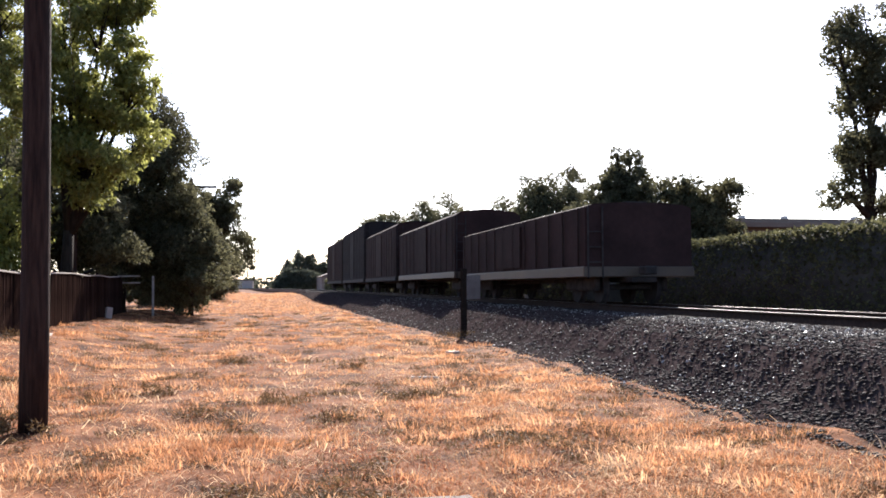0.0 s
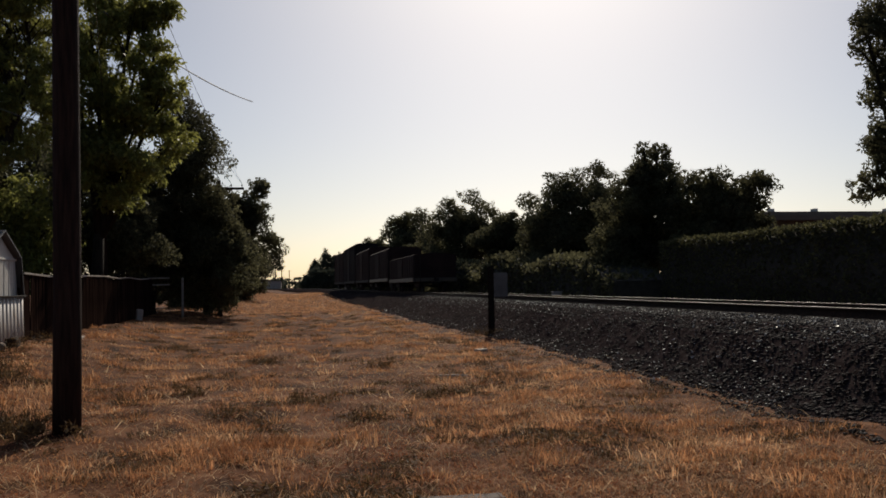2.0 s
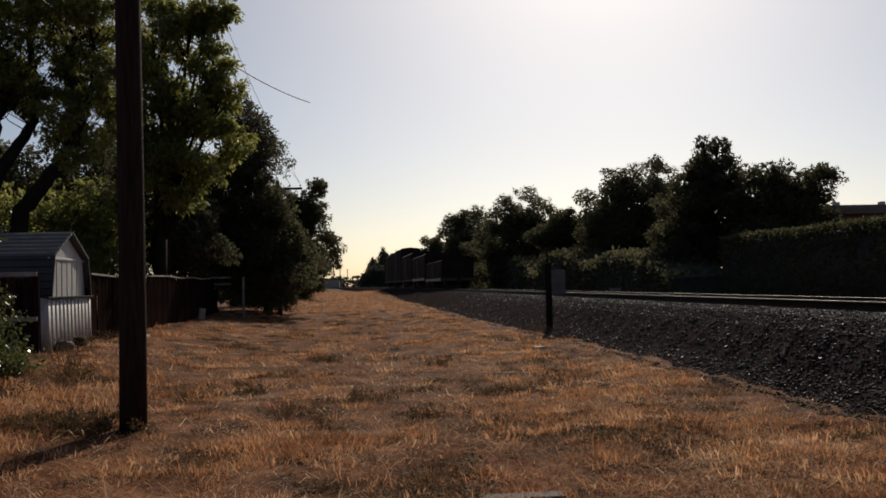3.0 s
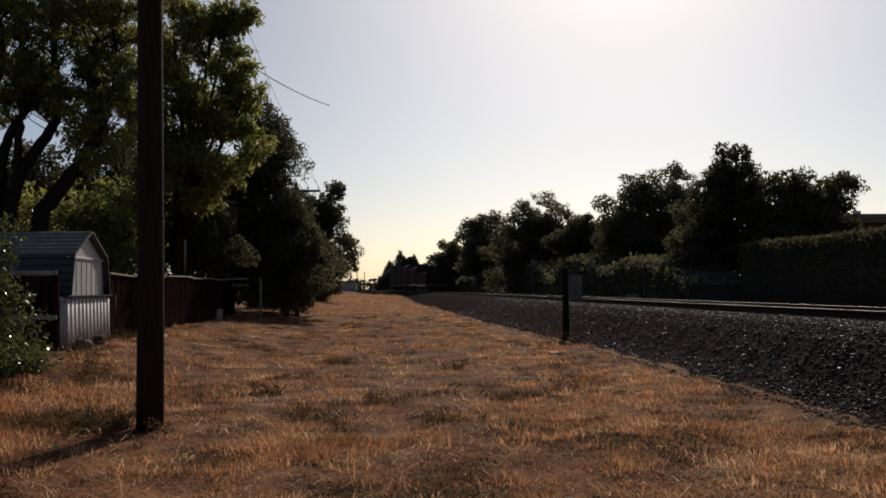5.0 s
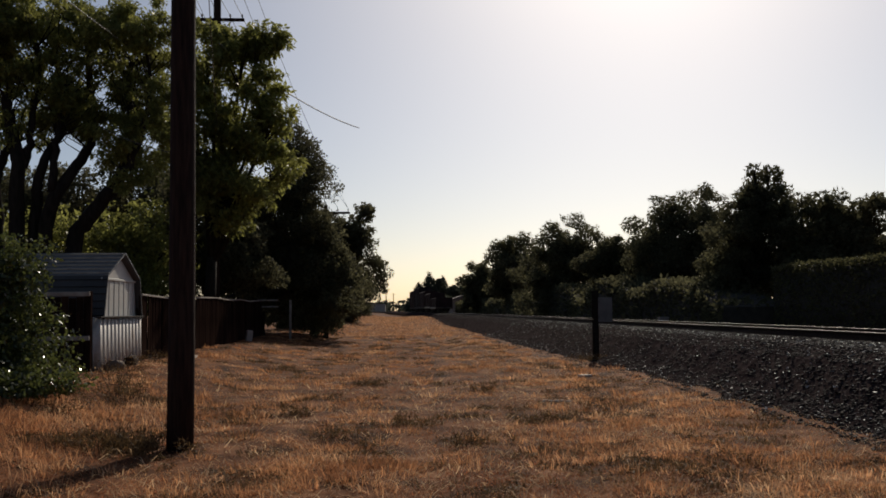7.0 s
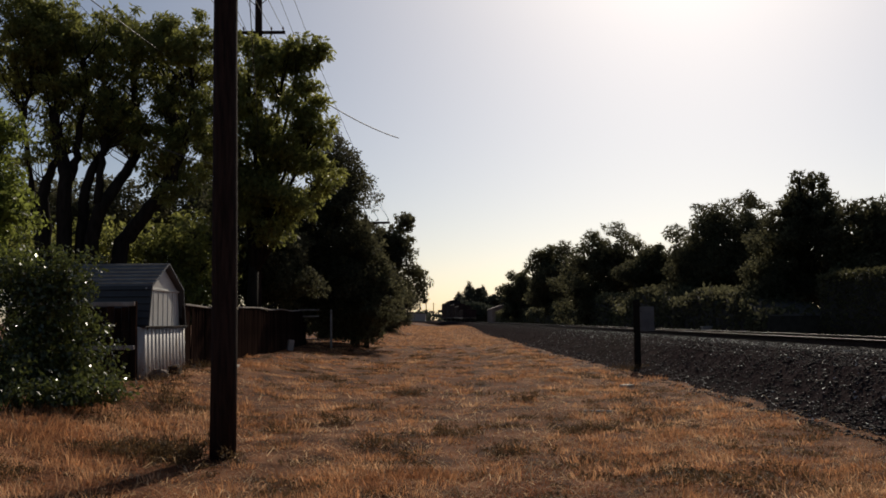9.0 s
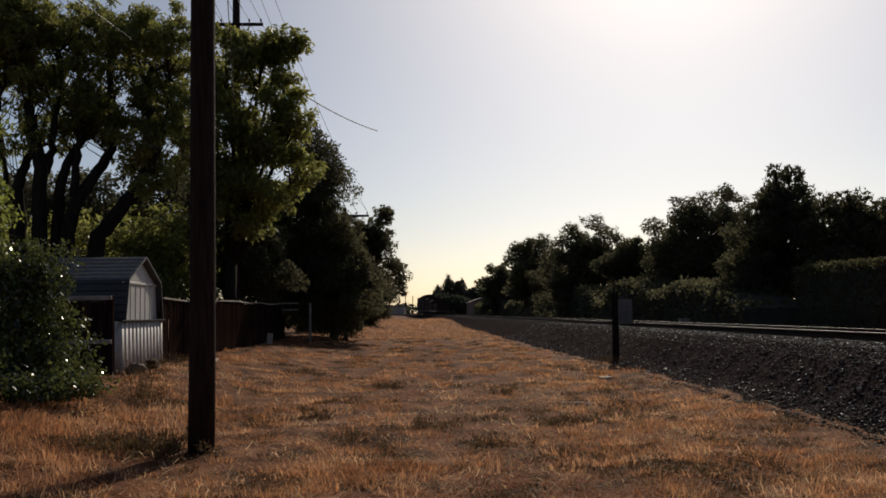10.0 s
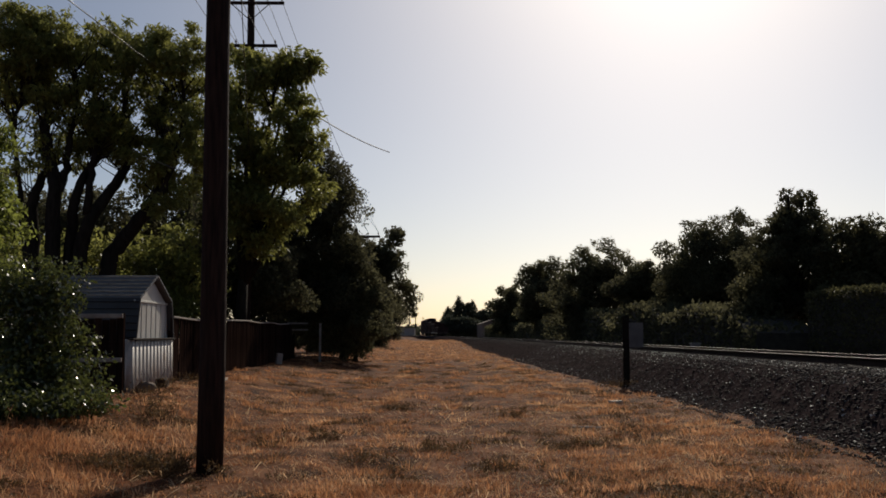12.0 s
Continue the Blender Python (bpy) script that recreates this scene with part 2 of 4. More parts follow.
def ground_z(x, y):
    z = 0.42 * smooth_step(-2.6, -6.2, x)
    near = smooth_step(160, 60, abs(y))
    z += near * (0.07 * noise.noise((x * 0.35, y * 0.3, 0)) + 0.045 * noise.noise((x * 0.8, y * 0.6, 5)) + 0.04 * noise.noise((x * 1.7, y * 1.3, 9)) + 0.018 * noise.noise((x * 4.1, y * 3.6, 2)))
    # two shallow wheel ruts along the verge
    z -= near * 0.05 * (math.exp(-((x - 0.1 - 0.012 * y) / 0.28) ** 2) + math.exp(-((x - 1.75 - 0.012 * y) / 0.28) ** 2)) * (0.6 + 0.6 * noise.noise((y * 0.3, 1.0, 0)))
    # a low swell beside the ballast
    z += 0.16 * math.exp(-((x - 3.6) / 1.5) ** 2) * smooth_step(26, 44, y) * smooth_step(110, 70, y)
    # far off the verge rises to the edge of the ballast
    z += 0.45 * smooth_step(1.0, 5.0, x) * smooth_step(85, 170, y) * (1 if x < 9 else 0)
    if x > 12:
        z += 0.5 * smooth_step(12, 15, x)
    return z


def build_ground():
    xs = [-2500, -900, -300, -120, -60, -40, -30, -22, -16, -12] + [round(-10 + 0.2 * i, 2) for i in range(91)] + [9, 10.5, 12, 13, 14, 15, 18, 24, 40, 70, 150, 400, 1000, 2500]
    ys = [-600, -200, -80, -40, -20, -10, -4, 0] + [2 + 0.2 * i for i in range(140)] + [30 + 0.4 * i for i in range(30)] + [42 + 1.2 * i for i in range(30)] + [80, 90, 105, 120, 150, 200, 300, 450, 700, 1200, 2500, 5000]
    verts = [(x, y, ground_z(x, y)) for y in ys for x in xs]
    w = len(xs)
    faces = [(j * w + i, j * w + i + 1, (j + 1) * w + i + 1, (j + 1) * w + i) for j in range(len(ys) - 1) for i in range(w - 1)]
    return tagged(raw("ground", verts, faces, M_SOIL, smooth=True), "dry brown earth under mown straw-coloured grass", "ground", kind="structure")


def bed_profile(y):
    e = bed_edge(y)
    return [(-e, -0.08 + 0.45 * smooth_step(85, 170, y)), (-e + 0.38 * (e - 2.2), 0.2 + 0.35 * smooth_step(85, 170, y)), (-2.2 - 0.3 * (e - 2.2), 0.72), (-2.2, 0.9), (-1.35, 0.93), (1.35, 0.93), (2.2, 0.9), (2.9, 0.72), (4.6, -0.1)]


def bed_z(x, y):
    """Height of the ballast at a place, or of the ground outside it."""
    s = x - track_x(y)
    p = bed_profile(y)
    if s <= p[0][0] or s >= p[-1][0]:
        return ground_z(x, y)
    for (a, za), (b, zb) in zip(p, p[1:]):
        if a <= s <= b:
            return za + (zb - za) * (s - a) / (b - a)
    return 0.0


def build_bed():
    ys = [-60, -30, -10] + [0.5 * i for i in range(0, 160)] + [80 + 5 * i for i in range(24)] + [200 + 25 * i for i in range(25)]
    verts = []
    for y in ys:
        for s, z in bed_profile(y):
            verts.append((track_x(y) + s, y, z + 0.03 * noise.noise((s * 2, y * 2, 0))))
    w = 9
    faces = [(j * w + i, j * w + i + 1, (j + 1) * w + i + 1, (j + 1) * w + i) for j in range(len(ys) - 1) for i in range(w - 1)]
    return tagged(raw("track_bed", verts, faces, M_BALLAST, smooth=True), "raised bed of dark grey crushed ballast", "track bed", kind="structure")


ground = build_ground()
track_bed = build_bed()


def build_rail(offset, label):
    """One rail as a swept flat-bottomed section: foot and web rusty, head polished."""
    rail = empty("rail", label=label, category="rail", group="rails of the track")
    foot = [(-0.07, 0.0), (0.07, 0.0), (0.07, 0.015), (0.012, 0.035), (0.012, 0.125), (-0.012, 0.125), (-0.012, 0.035), (-0.07, 0.015)]
    top = [(-0.034, 0.125), (0.034, 0.125), (0.036, 0.158), (0.026, 0.17), (-0.026, 0.17), (-0.036, 0.158)]
    ys = [-60, -20, 0, 20, 40, 52] + [60 + 10 * i for i in range(15)] + [220 + 20 * i for i in range(30)]
    crown = [(-0.016, 0.1708), (0.016, 0.1708), (0.014, 0.173), (-0.014, 0.173)]
    for name, prof, mat in (("web", foot, M_RAIL_WEB), ("head", top, M_RAIL_WEB), ("running_surface", crown, M_RAIL)):
        k = len(prof)
        verts = [(track_x(y) + offset + s, y, RAIL_Z - 0.17 + z) for y in ys for s, z in prof]
        faces = [(j * k + i, j * k + (i + 1) % k, (j + 1) * k + (i + 1) % k, (j + 1) * k + i) for j in range(len(ys) - 1) for i in range(k)]
        raw(name, verts, faces, mat, rail)
    return rail


build_rail(-0.75, "worn steel rail with a polished head on timber ties")
build_rail(0.75, "worn steel rail with a polished head on timber ties")


# ---------------------------------------------------------------- plants
def leaf_cloud(rng, centres, sizes, count, leaf, droop=0.0, slim=0.5, simple=False):
    """Leaves as small lozenges, or as three-cornered flecks where they are far off, scattered in clumps. centres (n,3), sizes (n,)."""
    n = len(centres)
    weight = sizes ** 2
    pick = rng.choice(n, count, p=weight / weight.sum())
    v = rng.normal(size=(count, 3))
    v /= np.linalg.norm(v, axis=1)[:, None]
    rad = rng.random(count) ** 0.45
    pos = centres[pick] + v * (rad * sizes[pick])[:, None] * np.array([1, 1, 0.8])
    a = rng.normal(size=(count, 3))
    a[:, 2] -= droop
    a /= np.linalg.norm(a, axis=1)[:, None]
    b = np.cross(a, rng.normal(size=(count, 3)))
    b /= np.linalg.norm(b, axis=1)[:, None]
    ln = leaf * (0.6 + 0.8 * rng.random(count))[:, None]
    wd = ln * slim
    if simple:
        verts = np.stack([pos - b * wd * 0.5, pos + b * wd * 0.5, pos + a * ln], 1).reshape(-1, 3)
        return verts, np.arange(count * 3).reshape(-1, 3)
    verts = np.stack([pos, pos + a * ln * 0.5 + b * wd * 0.5, pos + a * ln, pos + a * ln * 0.45 - b * wd * 0.5], 1).reshape(-1, 3)
    faces = np.arange(count * 4).reshape(-1, 4)
    return verts, faces


def clumps_of(rng, blobs, per_blob, share_size):
    """Small clumps on and inside each big blob of the crown, uneven in size."""
    cs, ss = [], []
    for x, y, z, r in blobs:
        k = max(4, int(per_blob))
        v = rng.normal(size=(k, 3))
        v /= np.linalg.norm(v, axis=1)[:, None]
        rad = (0.35 + 0.75 * rng.random(k) ** 0.6)[:, None] * r
        cs.append(np.array([x, y, z]) + v * rad * np.array([1, 1.15, 0.85]))
        ss.append(r * share_size * (0.45 + 0.95 * rng.random(k)))
    return np.concatenate(cs), np.concatenate(ss)


def tree(base, blobs, label, seed, leaves=9000, leaf=0.3, mat=None, trunk=0.22, stems=1, per_blob=16, clump=0.42,
         droop=0.3, slim=0.45, fork=0.35, name="tree", category="tree", lean=0.0, group="", skirt=False, fill=True, sway=0.0, boughs=()):
    """Trunk with limbs to each part of the crown, and a crown of many leaves."""
    rng = np.random.default_rng(seed)
    root = empty(name, pose(*base), label=label, category=category)
    crown_parts = list(blobs)
    # fill between neighbouring parts of the crown, and below them
    for (xa, ya, za, ra), (xb, yb, zb, rb) in zip(blobs, blobs[1:]):
        if fill and math.dist((xa, ya, za), (xb, yb, zb)) < 2.6 * (ra + rb):
            crown_parts.append(((xa + xb) / 2, (ya + yb) / 2, (za + zb) / 2 - 0.25 * (ra + rb), 0.45 * (ra + rb)))
    if skirt:
        for x, y, z, r in blobs:
            if z - 1.3 * r > base[2] + 0.9 * r:
                crown_parts.append((x + 0.3 * r * rng.normal(), y + 0.3 * r * rng.normal(), z - 1.3 * r, 1.1 * r))
    if group:
        root["group"] = group
    blobs = [(x - base[0], y - base[1], z - base[2], r) for x, y, z, r in blobs]
    top = max(b[2] for b in blobs)
    bm = bmesh.new()
    foot = [(lean * (i - (stems - 1) / 2), 0.25 * rng.normal(), 0) for i in range(stems)]
    forks = []
    twigs = []
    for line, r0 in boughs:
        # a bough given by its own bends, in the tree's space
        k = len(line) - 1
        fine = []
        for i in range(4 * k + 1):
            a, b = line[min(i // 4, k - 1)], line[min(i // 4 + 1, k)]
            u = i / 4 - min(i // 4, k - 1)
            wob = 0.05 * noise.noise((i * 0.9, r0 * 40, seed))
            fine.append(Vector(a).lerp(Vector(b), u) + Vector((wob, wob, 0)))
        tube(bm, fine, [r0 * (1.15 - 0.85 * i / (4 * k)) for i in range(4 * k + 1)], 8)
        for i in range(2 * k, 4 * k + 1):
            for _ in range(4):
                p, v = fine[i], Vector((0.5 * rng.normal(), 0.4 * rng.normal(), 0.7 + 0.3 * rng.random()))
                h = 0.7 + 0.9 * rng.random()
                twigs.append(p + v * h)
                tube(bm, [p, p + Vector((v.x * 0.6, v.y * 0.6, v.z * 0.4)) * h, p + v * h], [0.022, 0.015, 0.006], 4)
    for fx, fy, _ in foot if not boughs else ():
        hx = fx * 1.7 + 0.1 * rng.normal() + sway
        h = top * fork * (0.9 + 0.25 * rng.random())
        tube(bm, [(fx, fy, -0.25), (fx * 1.05, fy, 0.15 * h), (fx * 1.3 + 0.05 * rng.normal() + sway * 0.4, fy + 0.05, 0.55 * h), (hx, fy, h)],
             [trunk * 1.35, trunk, trunk * 0.88, trunk * 0.72], 9)
        forks.append(Vector((hx, fy, h)))
    for x, y, z, r in blobs if forks else ():
        end = Vector((x, y, z))
        f = min(forks, key=lambda q: (q.xy - end.xy).length)
        if end.z < f.z * 0.6:
            continue
        mid = f.lerp(end, 0.5) + Vector((0.12 * rng.normal() * r, 0.12 * rng.normal() * r, 0.2 * r))
        r0 = trunk * 0.62 * (0.75 + 0.25 * rng.random())
        tube(bm, [f - Vector((0, 0, 0.2)), mid, end], [r0, r0 * 0.6, r0 * 0.22], 6)
        for _ in range(4):
            v = Vector(rng.normal(size=3)).normalized() * r * 0.9
            tube(bm, [mid.lerp(end, 0.6), mid.lerp(end, 0.8) + v * 0.45, end + v], [r0 * 0.4, r0 * 0.22, r0 * 0.07], 4)
    part("trunk", bm, M_BARK, root, smooth=True)
    crown_parts = [(x - base[0], y - base[1], z - base[2], r) for x, y, z, r in crown_parts]
    cs, ss = clumps_of(rng, crown_parts, per_blob, clump)
    if twigs:
        cs = np.concatenate([cs, np.array(twigs)])
        ss = np.concatenate([ss, 0.14 + 0.2 * rng.random(len(twigs))])
    cs[:, 2] = np.maximum(cs[:, 2], 0.15)
    far = base[1] > 36
    if far:
        leaves, leaf, slim = int(leaves * 2.2), leaf * 0.62, min(0.75, slim * 1.35)
    v, f = leaf_cloud(rng, cs, ss, leaves, leaf, droop, slim, far)
    raw("crown", v, f, mat or M_FOLIAGE, root)
    return root


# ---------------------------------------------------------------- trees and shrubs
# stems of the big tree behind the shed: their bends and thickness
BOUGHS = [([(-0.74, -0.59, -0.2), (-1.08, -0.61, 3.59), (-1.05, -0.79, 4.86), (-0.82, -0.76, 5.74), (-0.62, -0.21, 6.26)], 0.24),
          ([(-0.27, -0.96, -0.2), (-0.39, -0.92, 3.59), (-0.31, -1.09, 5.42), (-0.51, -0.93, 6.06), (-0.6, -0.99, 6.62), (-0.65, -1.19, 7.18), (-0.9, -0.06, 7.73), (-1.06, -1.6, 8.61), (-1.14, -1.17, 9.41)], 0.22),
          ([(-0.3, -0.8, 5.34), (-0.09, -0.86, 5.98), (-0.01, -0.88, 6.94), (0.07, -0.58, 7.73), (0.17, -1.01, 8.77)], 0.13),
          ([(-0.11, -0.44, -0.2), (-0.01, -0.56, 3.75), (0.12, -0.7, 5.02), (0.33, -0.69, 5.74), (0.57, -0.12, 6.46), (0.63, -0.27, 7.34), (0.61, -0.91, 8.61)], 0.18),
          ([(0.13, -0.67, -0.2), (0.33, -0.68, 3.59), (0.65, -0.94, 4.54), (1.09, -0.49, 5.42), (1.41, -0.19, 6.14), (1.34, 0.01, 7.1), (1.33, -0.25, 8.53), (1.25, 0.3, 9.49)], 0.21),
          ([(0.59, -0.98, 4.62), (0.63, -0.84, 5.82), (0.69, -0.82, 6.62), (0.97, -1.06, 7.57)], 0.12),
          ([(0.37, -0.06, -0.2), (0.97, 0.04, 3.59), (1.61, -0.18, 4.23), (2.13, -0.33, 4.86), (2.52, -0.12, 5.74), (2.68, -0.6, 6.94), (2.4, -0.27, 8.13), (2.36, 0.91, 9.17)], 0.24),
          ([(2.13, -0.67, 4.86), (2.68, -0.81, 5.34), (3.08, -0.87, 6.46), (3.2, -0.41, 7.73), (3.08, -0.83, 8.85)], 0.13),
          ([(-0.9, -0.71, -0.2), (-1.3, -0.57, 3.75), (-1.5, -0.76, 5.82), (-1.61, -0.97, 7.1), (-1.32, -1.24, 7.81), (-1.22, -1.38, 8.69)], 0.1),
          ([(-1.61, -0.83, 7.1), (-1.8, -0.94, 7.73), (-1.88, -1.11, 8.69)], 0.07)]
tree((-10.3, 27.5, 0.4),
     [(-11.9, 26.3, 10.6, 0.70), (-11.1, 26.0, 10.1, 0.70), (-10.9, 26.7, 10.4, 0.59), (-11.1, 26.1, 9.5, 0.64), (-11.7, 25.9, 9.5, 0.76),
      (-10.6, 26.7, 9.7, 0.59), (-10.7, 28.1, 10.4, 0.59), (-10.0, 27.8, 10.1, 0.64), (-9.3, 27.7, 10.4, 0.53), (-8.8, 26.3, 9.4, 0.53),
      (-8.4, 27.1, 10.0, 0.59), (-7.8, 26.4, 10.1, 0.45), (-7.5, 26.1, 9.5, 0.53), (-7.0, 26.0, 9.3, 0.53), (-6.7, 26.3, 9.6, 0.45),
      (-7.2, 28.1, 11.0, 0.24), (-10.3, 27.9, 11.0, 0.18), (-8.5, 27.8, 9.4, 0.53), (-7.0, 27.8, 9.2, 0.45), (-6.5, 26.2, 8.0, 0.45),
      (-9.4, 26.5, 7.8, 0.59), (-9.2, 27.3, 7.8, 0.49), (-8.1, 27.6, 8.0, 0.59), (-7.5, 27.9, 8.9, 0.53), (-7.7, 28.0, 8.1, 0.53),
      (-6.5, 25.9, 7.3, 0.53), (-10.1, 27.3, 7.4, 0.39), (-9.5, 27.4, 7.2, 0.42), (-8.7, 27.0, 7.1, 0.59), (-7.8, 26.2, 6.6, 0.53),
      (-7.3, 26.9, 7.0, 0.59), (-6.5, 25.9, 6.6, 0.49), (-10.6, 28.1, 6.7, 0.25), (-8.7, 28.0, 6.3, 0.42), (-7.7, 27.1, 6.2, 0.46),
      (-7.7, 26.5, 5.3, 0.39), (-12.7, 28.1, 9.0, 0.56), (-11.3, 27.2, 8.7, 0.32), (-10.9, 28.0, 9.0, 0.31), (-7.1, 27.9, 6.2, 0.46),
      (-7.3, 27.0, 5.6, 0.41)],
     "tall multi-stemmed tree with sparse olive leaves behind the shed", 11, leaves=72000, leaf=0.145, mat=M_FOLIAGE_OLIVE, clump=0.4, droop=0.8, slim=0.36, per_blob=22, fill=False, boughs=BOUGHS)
tree((-6.9, 34.5, 0.4),
     [(-7.0, 34.0, 11.2, 1.1), (-5.6, 34.0, 11.3, 1.0), (-4.9, 34.0, 11.7, 0.8), (-6.3, 34.0, 9.5, 1.3), (-4.8, 34.0, 9.9, 0.8),
      (-7.4, 34.0, 7.9, 1.3), (-5.3, 34.0, 7.9, 1.1), (-6.8, 34.0, 6.2, 1.3), (-5.9, 34.0, 5.6, 1.3), (-4.4, 34.0, 8.7, 0.7),
      (-4.1, 34.0, 7.0, 0.7)],
     "tall tree with drooping olive-green leaves over the fence", 12, leaves=34000, leaf=0.21, mat=M_FOLIAGE_OLIVE, trunk=0.25, clump=0.38, droop=0.8, slim=0.4, fork=0.3, per_blob=26, fill=False)
tree((-6.9, 46.5, 0.4),
     [(-5.5, 46.0, 9.8, 1.2), (-4.4, 46.0, 9.1, 1.1), (-6.3, 46.0, 7.3, 1.8), (-4.7, 46.0, 7.0, 1.0), (-8.4, 46.0, 6.1, 2.0),
      (-5.5, 46.0, 5.3, 1.9), (-7.7, 46.0, 3.9, 1.8), (-3.6, 46.0, 5.3, 1.1), (-3.0, 46.0, 4.4, 1.1), (-2.7, 47.0, 3.3, 0.9), (-3.5, 44.5, 3.5, 1.0), (-4.6, 45.5, 3.2, 1.2)],
     "dense dark green tree leaning over the fence", 13, skirt=True, leaves=36000, leaf=0.25, trunk=0.28, fork=0.25, per_blob=22)
tree((-4.7, 53.0, 0.25),
     [(-3.9, 52.6, 6.5, 0.88), (-2.0, 52.6, 6.9, 0.73), (-3.1, 52.6, 5.7, 1.17), (-4.3, 52.6, 4.9, 1.53), (-1.7, 52.6, 7.5, 0.36),
      (-2.1, 52.6, 4.9, 0.95), (-5.5, 52.6, 3.3, 1.61), (-3.6, 52.6, 2.6, 1.31), (-5.0, 52.6, 2.0, 1.31)],
     "dark round-leaved tree beside the grass track", 14, skirt=True, leaves=20000, leaf=0.26, trunk=0.25, fork=0.3, per_blob=20)
tree((-5.2, 100.5, 0.2),
     [(-3.3, 100.0, 5.7, 1.4), (-2.2, 100.0, 4.4, 1.0), (-4.5, 100.0, 3.5, 1.7), (-6.4, 100.0, 2.6, 2.1), (-8.8, 100.0, 2.9, 2.5),
      (-1.2, 100.0, 4.3, 0.4), (-1.6, 100.0, 3.8, 0.5), (-5.7, 100.0, 1.6, 1.7), (-3.9, 100.0, 1.7, 1.2), (-7.6, 100.0, 1.3, 1.7),
      (-7.0, 100.0, 4.4, 2.1)],
     "feathery dark shrub at the end of the tree row", 15, leaves=16000, leaf=0.45, trunk=0.2, fork=0.3, slim=0.2, name='shrub', category='shrub')
tree((-14.8, 44.5, 0.4),
     [(-17.8, 44.0, 6.7, 1.9), (-14.9, 44.0, 6.7, 1.9), (-12.5, 44.0, 7.0, 1.9), (-19.6, 44.0, 5.9, 1.8), (-10.9, 44.0, 6.7, 1.9),
      (-16.1, 44.0, 4.9, 1.6), (-13.2, 44.0, 4.9, 1.6), (-21.7, 44.0, 6.2, 1.9), (-18.5, 44.0, 4.6, 1.6), (-11.1, 44.0, 4.6, 1.6)],
     "olive-green garden tree behind the fence", 16, leaves=32000, leaf=0.28, trunk=0.2, fork=0.4, per_blob=22)
tree((-9.6, 33.4, 0.4),
     [(-13.7, 33.0, 4.4, 0.9), (-12.1, 33.0, 4.8, 0.8), (-10.5, 33.0, 4.6, 0.9), (-8.9, 33.0, 4.8, 1.0), (-8.1, 33.0, 3.8, 1.0),
      (-14.9, 33.0, 4.2, 0.9), (-9.5, 33.0, 3.6, 0.9), (-8.7, 33.0, 3.0, 0.9), (-9.9, 33.0, 2.9, 0.9), (-7.9, 33.0, 2.7, 0.9),
      (-11.1, 33.0, 3.4, 0.9), (-16.8, 40.0, 2.9, 1.2), (-15.1, 40.0, 2.9, 1.2), (-13.4, 40.0, 2.7, 1.2), (-18.2, 40.0, 3.3, 1.2)],
     "dark leafy shrub behind the shed", 17, leaves=18000, leaf=0.2, trunk=0.1, fork=0.3, per_blob=26, name='shrub', category='shrub', mat=M_FOLIAGE_OLIVE)
tree((-7.6, 38.5, 0.4),
     [(-9.3, 38.0, 4.4, 1.3), (-7.5, 38.0, 4.2, 1.5), (-5.9, 38.0, 3.3, 1.2), (-8.2, 38.0, 6.0, 1.4), (-5.9, 50.0, 2.9, 1.4),
      (-7.3, 42.0, 5.5, 1.6)],
     "dark evergreen shrub behind the board fence", 18, leaves=24000, leaf=0.24, trunk=0.12, fork=0.3, per_blob=22, name='shrub', category='shrub')
tree((-7.0, 62.5, 0.4),
     [(-7.3, 62.0, 3.9, 1.9), (-5.1, 62.0, 2.8, 1.5), (-4.8, 80.0, 2.4, 1.6), (-5.8, 62.0, 5.1, 1.7), (-7.7, 54.0, 2.6, 1.5),
      (-7.3, 62.0, 1.3, 1.5), (-5.4, 62.0, 1.3, 1.3), (-8.3, 52.0, 1.7, 1.3)],
     "dark shrub overhanging the grass", 19, leaves=18000, leaf=0.3, trunk=0.12, fork=0.3, per_blob=20, name='shrub', category='shrub')
tree((-6.3, 14.8, 0.4),
     [(-6.1, 14.5, 2.4, 0.5), (-5.7, 14.5, 2.5, 0.4), (-6.9, 14.5, 2.4, 0.5), (-5.2, 14.5, 0.7, 0.3), (-6.1, 14.5, 1.9, 0.6),
      (-5.7, 14.5, 2.1, 0.4), (-6.3, 14.5, 0.9, 0.8), (-5.5, 14.5, 0.9, 0.6), (-7.1, 14.5, 1.5, 0.8), (-5.4, 14.5, 1.5, 0.3),
      (-6.0, 14.5, 0.3, 0.5), (-7.3, 14.5, 0.5, 0.7), (-4.75, 13.5, 0.6, 0.32), (-5.2, 13.2, 0.55, 0.4), (-5.8, 13.0, 0.6, 0.5), (-6.4, 13.0, 0.9, 0.6)],
     "glossy dark green evergreen shrub in dry grass", 20, leaves=30000, leaf=0.075, mat=M_IVY, trunk=0.05, fork=0.2, slim=0.55, droop=0.2, per_blob=46, clump=0.38, name='shrub', category='shrub')
tree((-7.8, 15.8, 0.4),
     [(-7.4, 15.5, 4.2, 0.5), (-7.2, 15.5, 3.5, 0.5), (-7.7, 15.5, 4.7, 0.5), (-7.5, 15.5, 2.8, 0.6), (-8.0, 15.5, 3.8, 0.7), (-7.35, 15.5, 4.9, 0.45)],
     "slender green tree beside the glossy shrub", 21, leaves=14000, leaf=0.1, mat=M_FOLIAGE_GREEN, trunk=0.07, fork=0.4, per_blob=26)
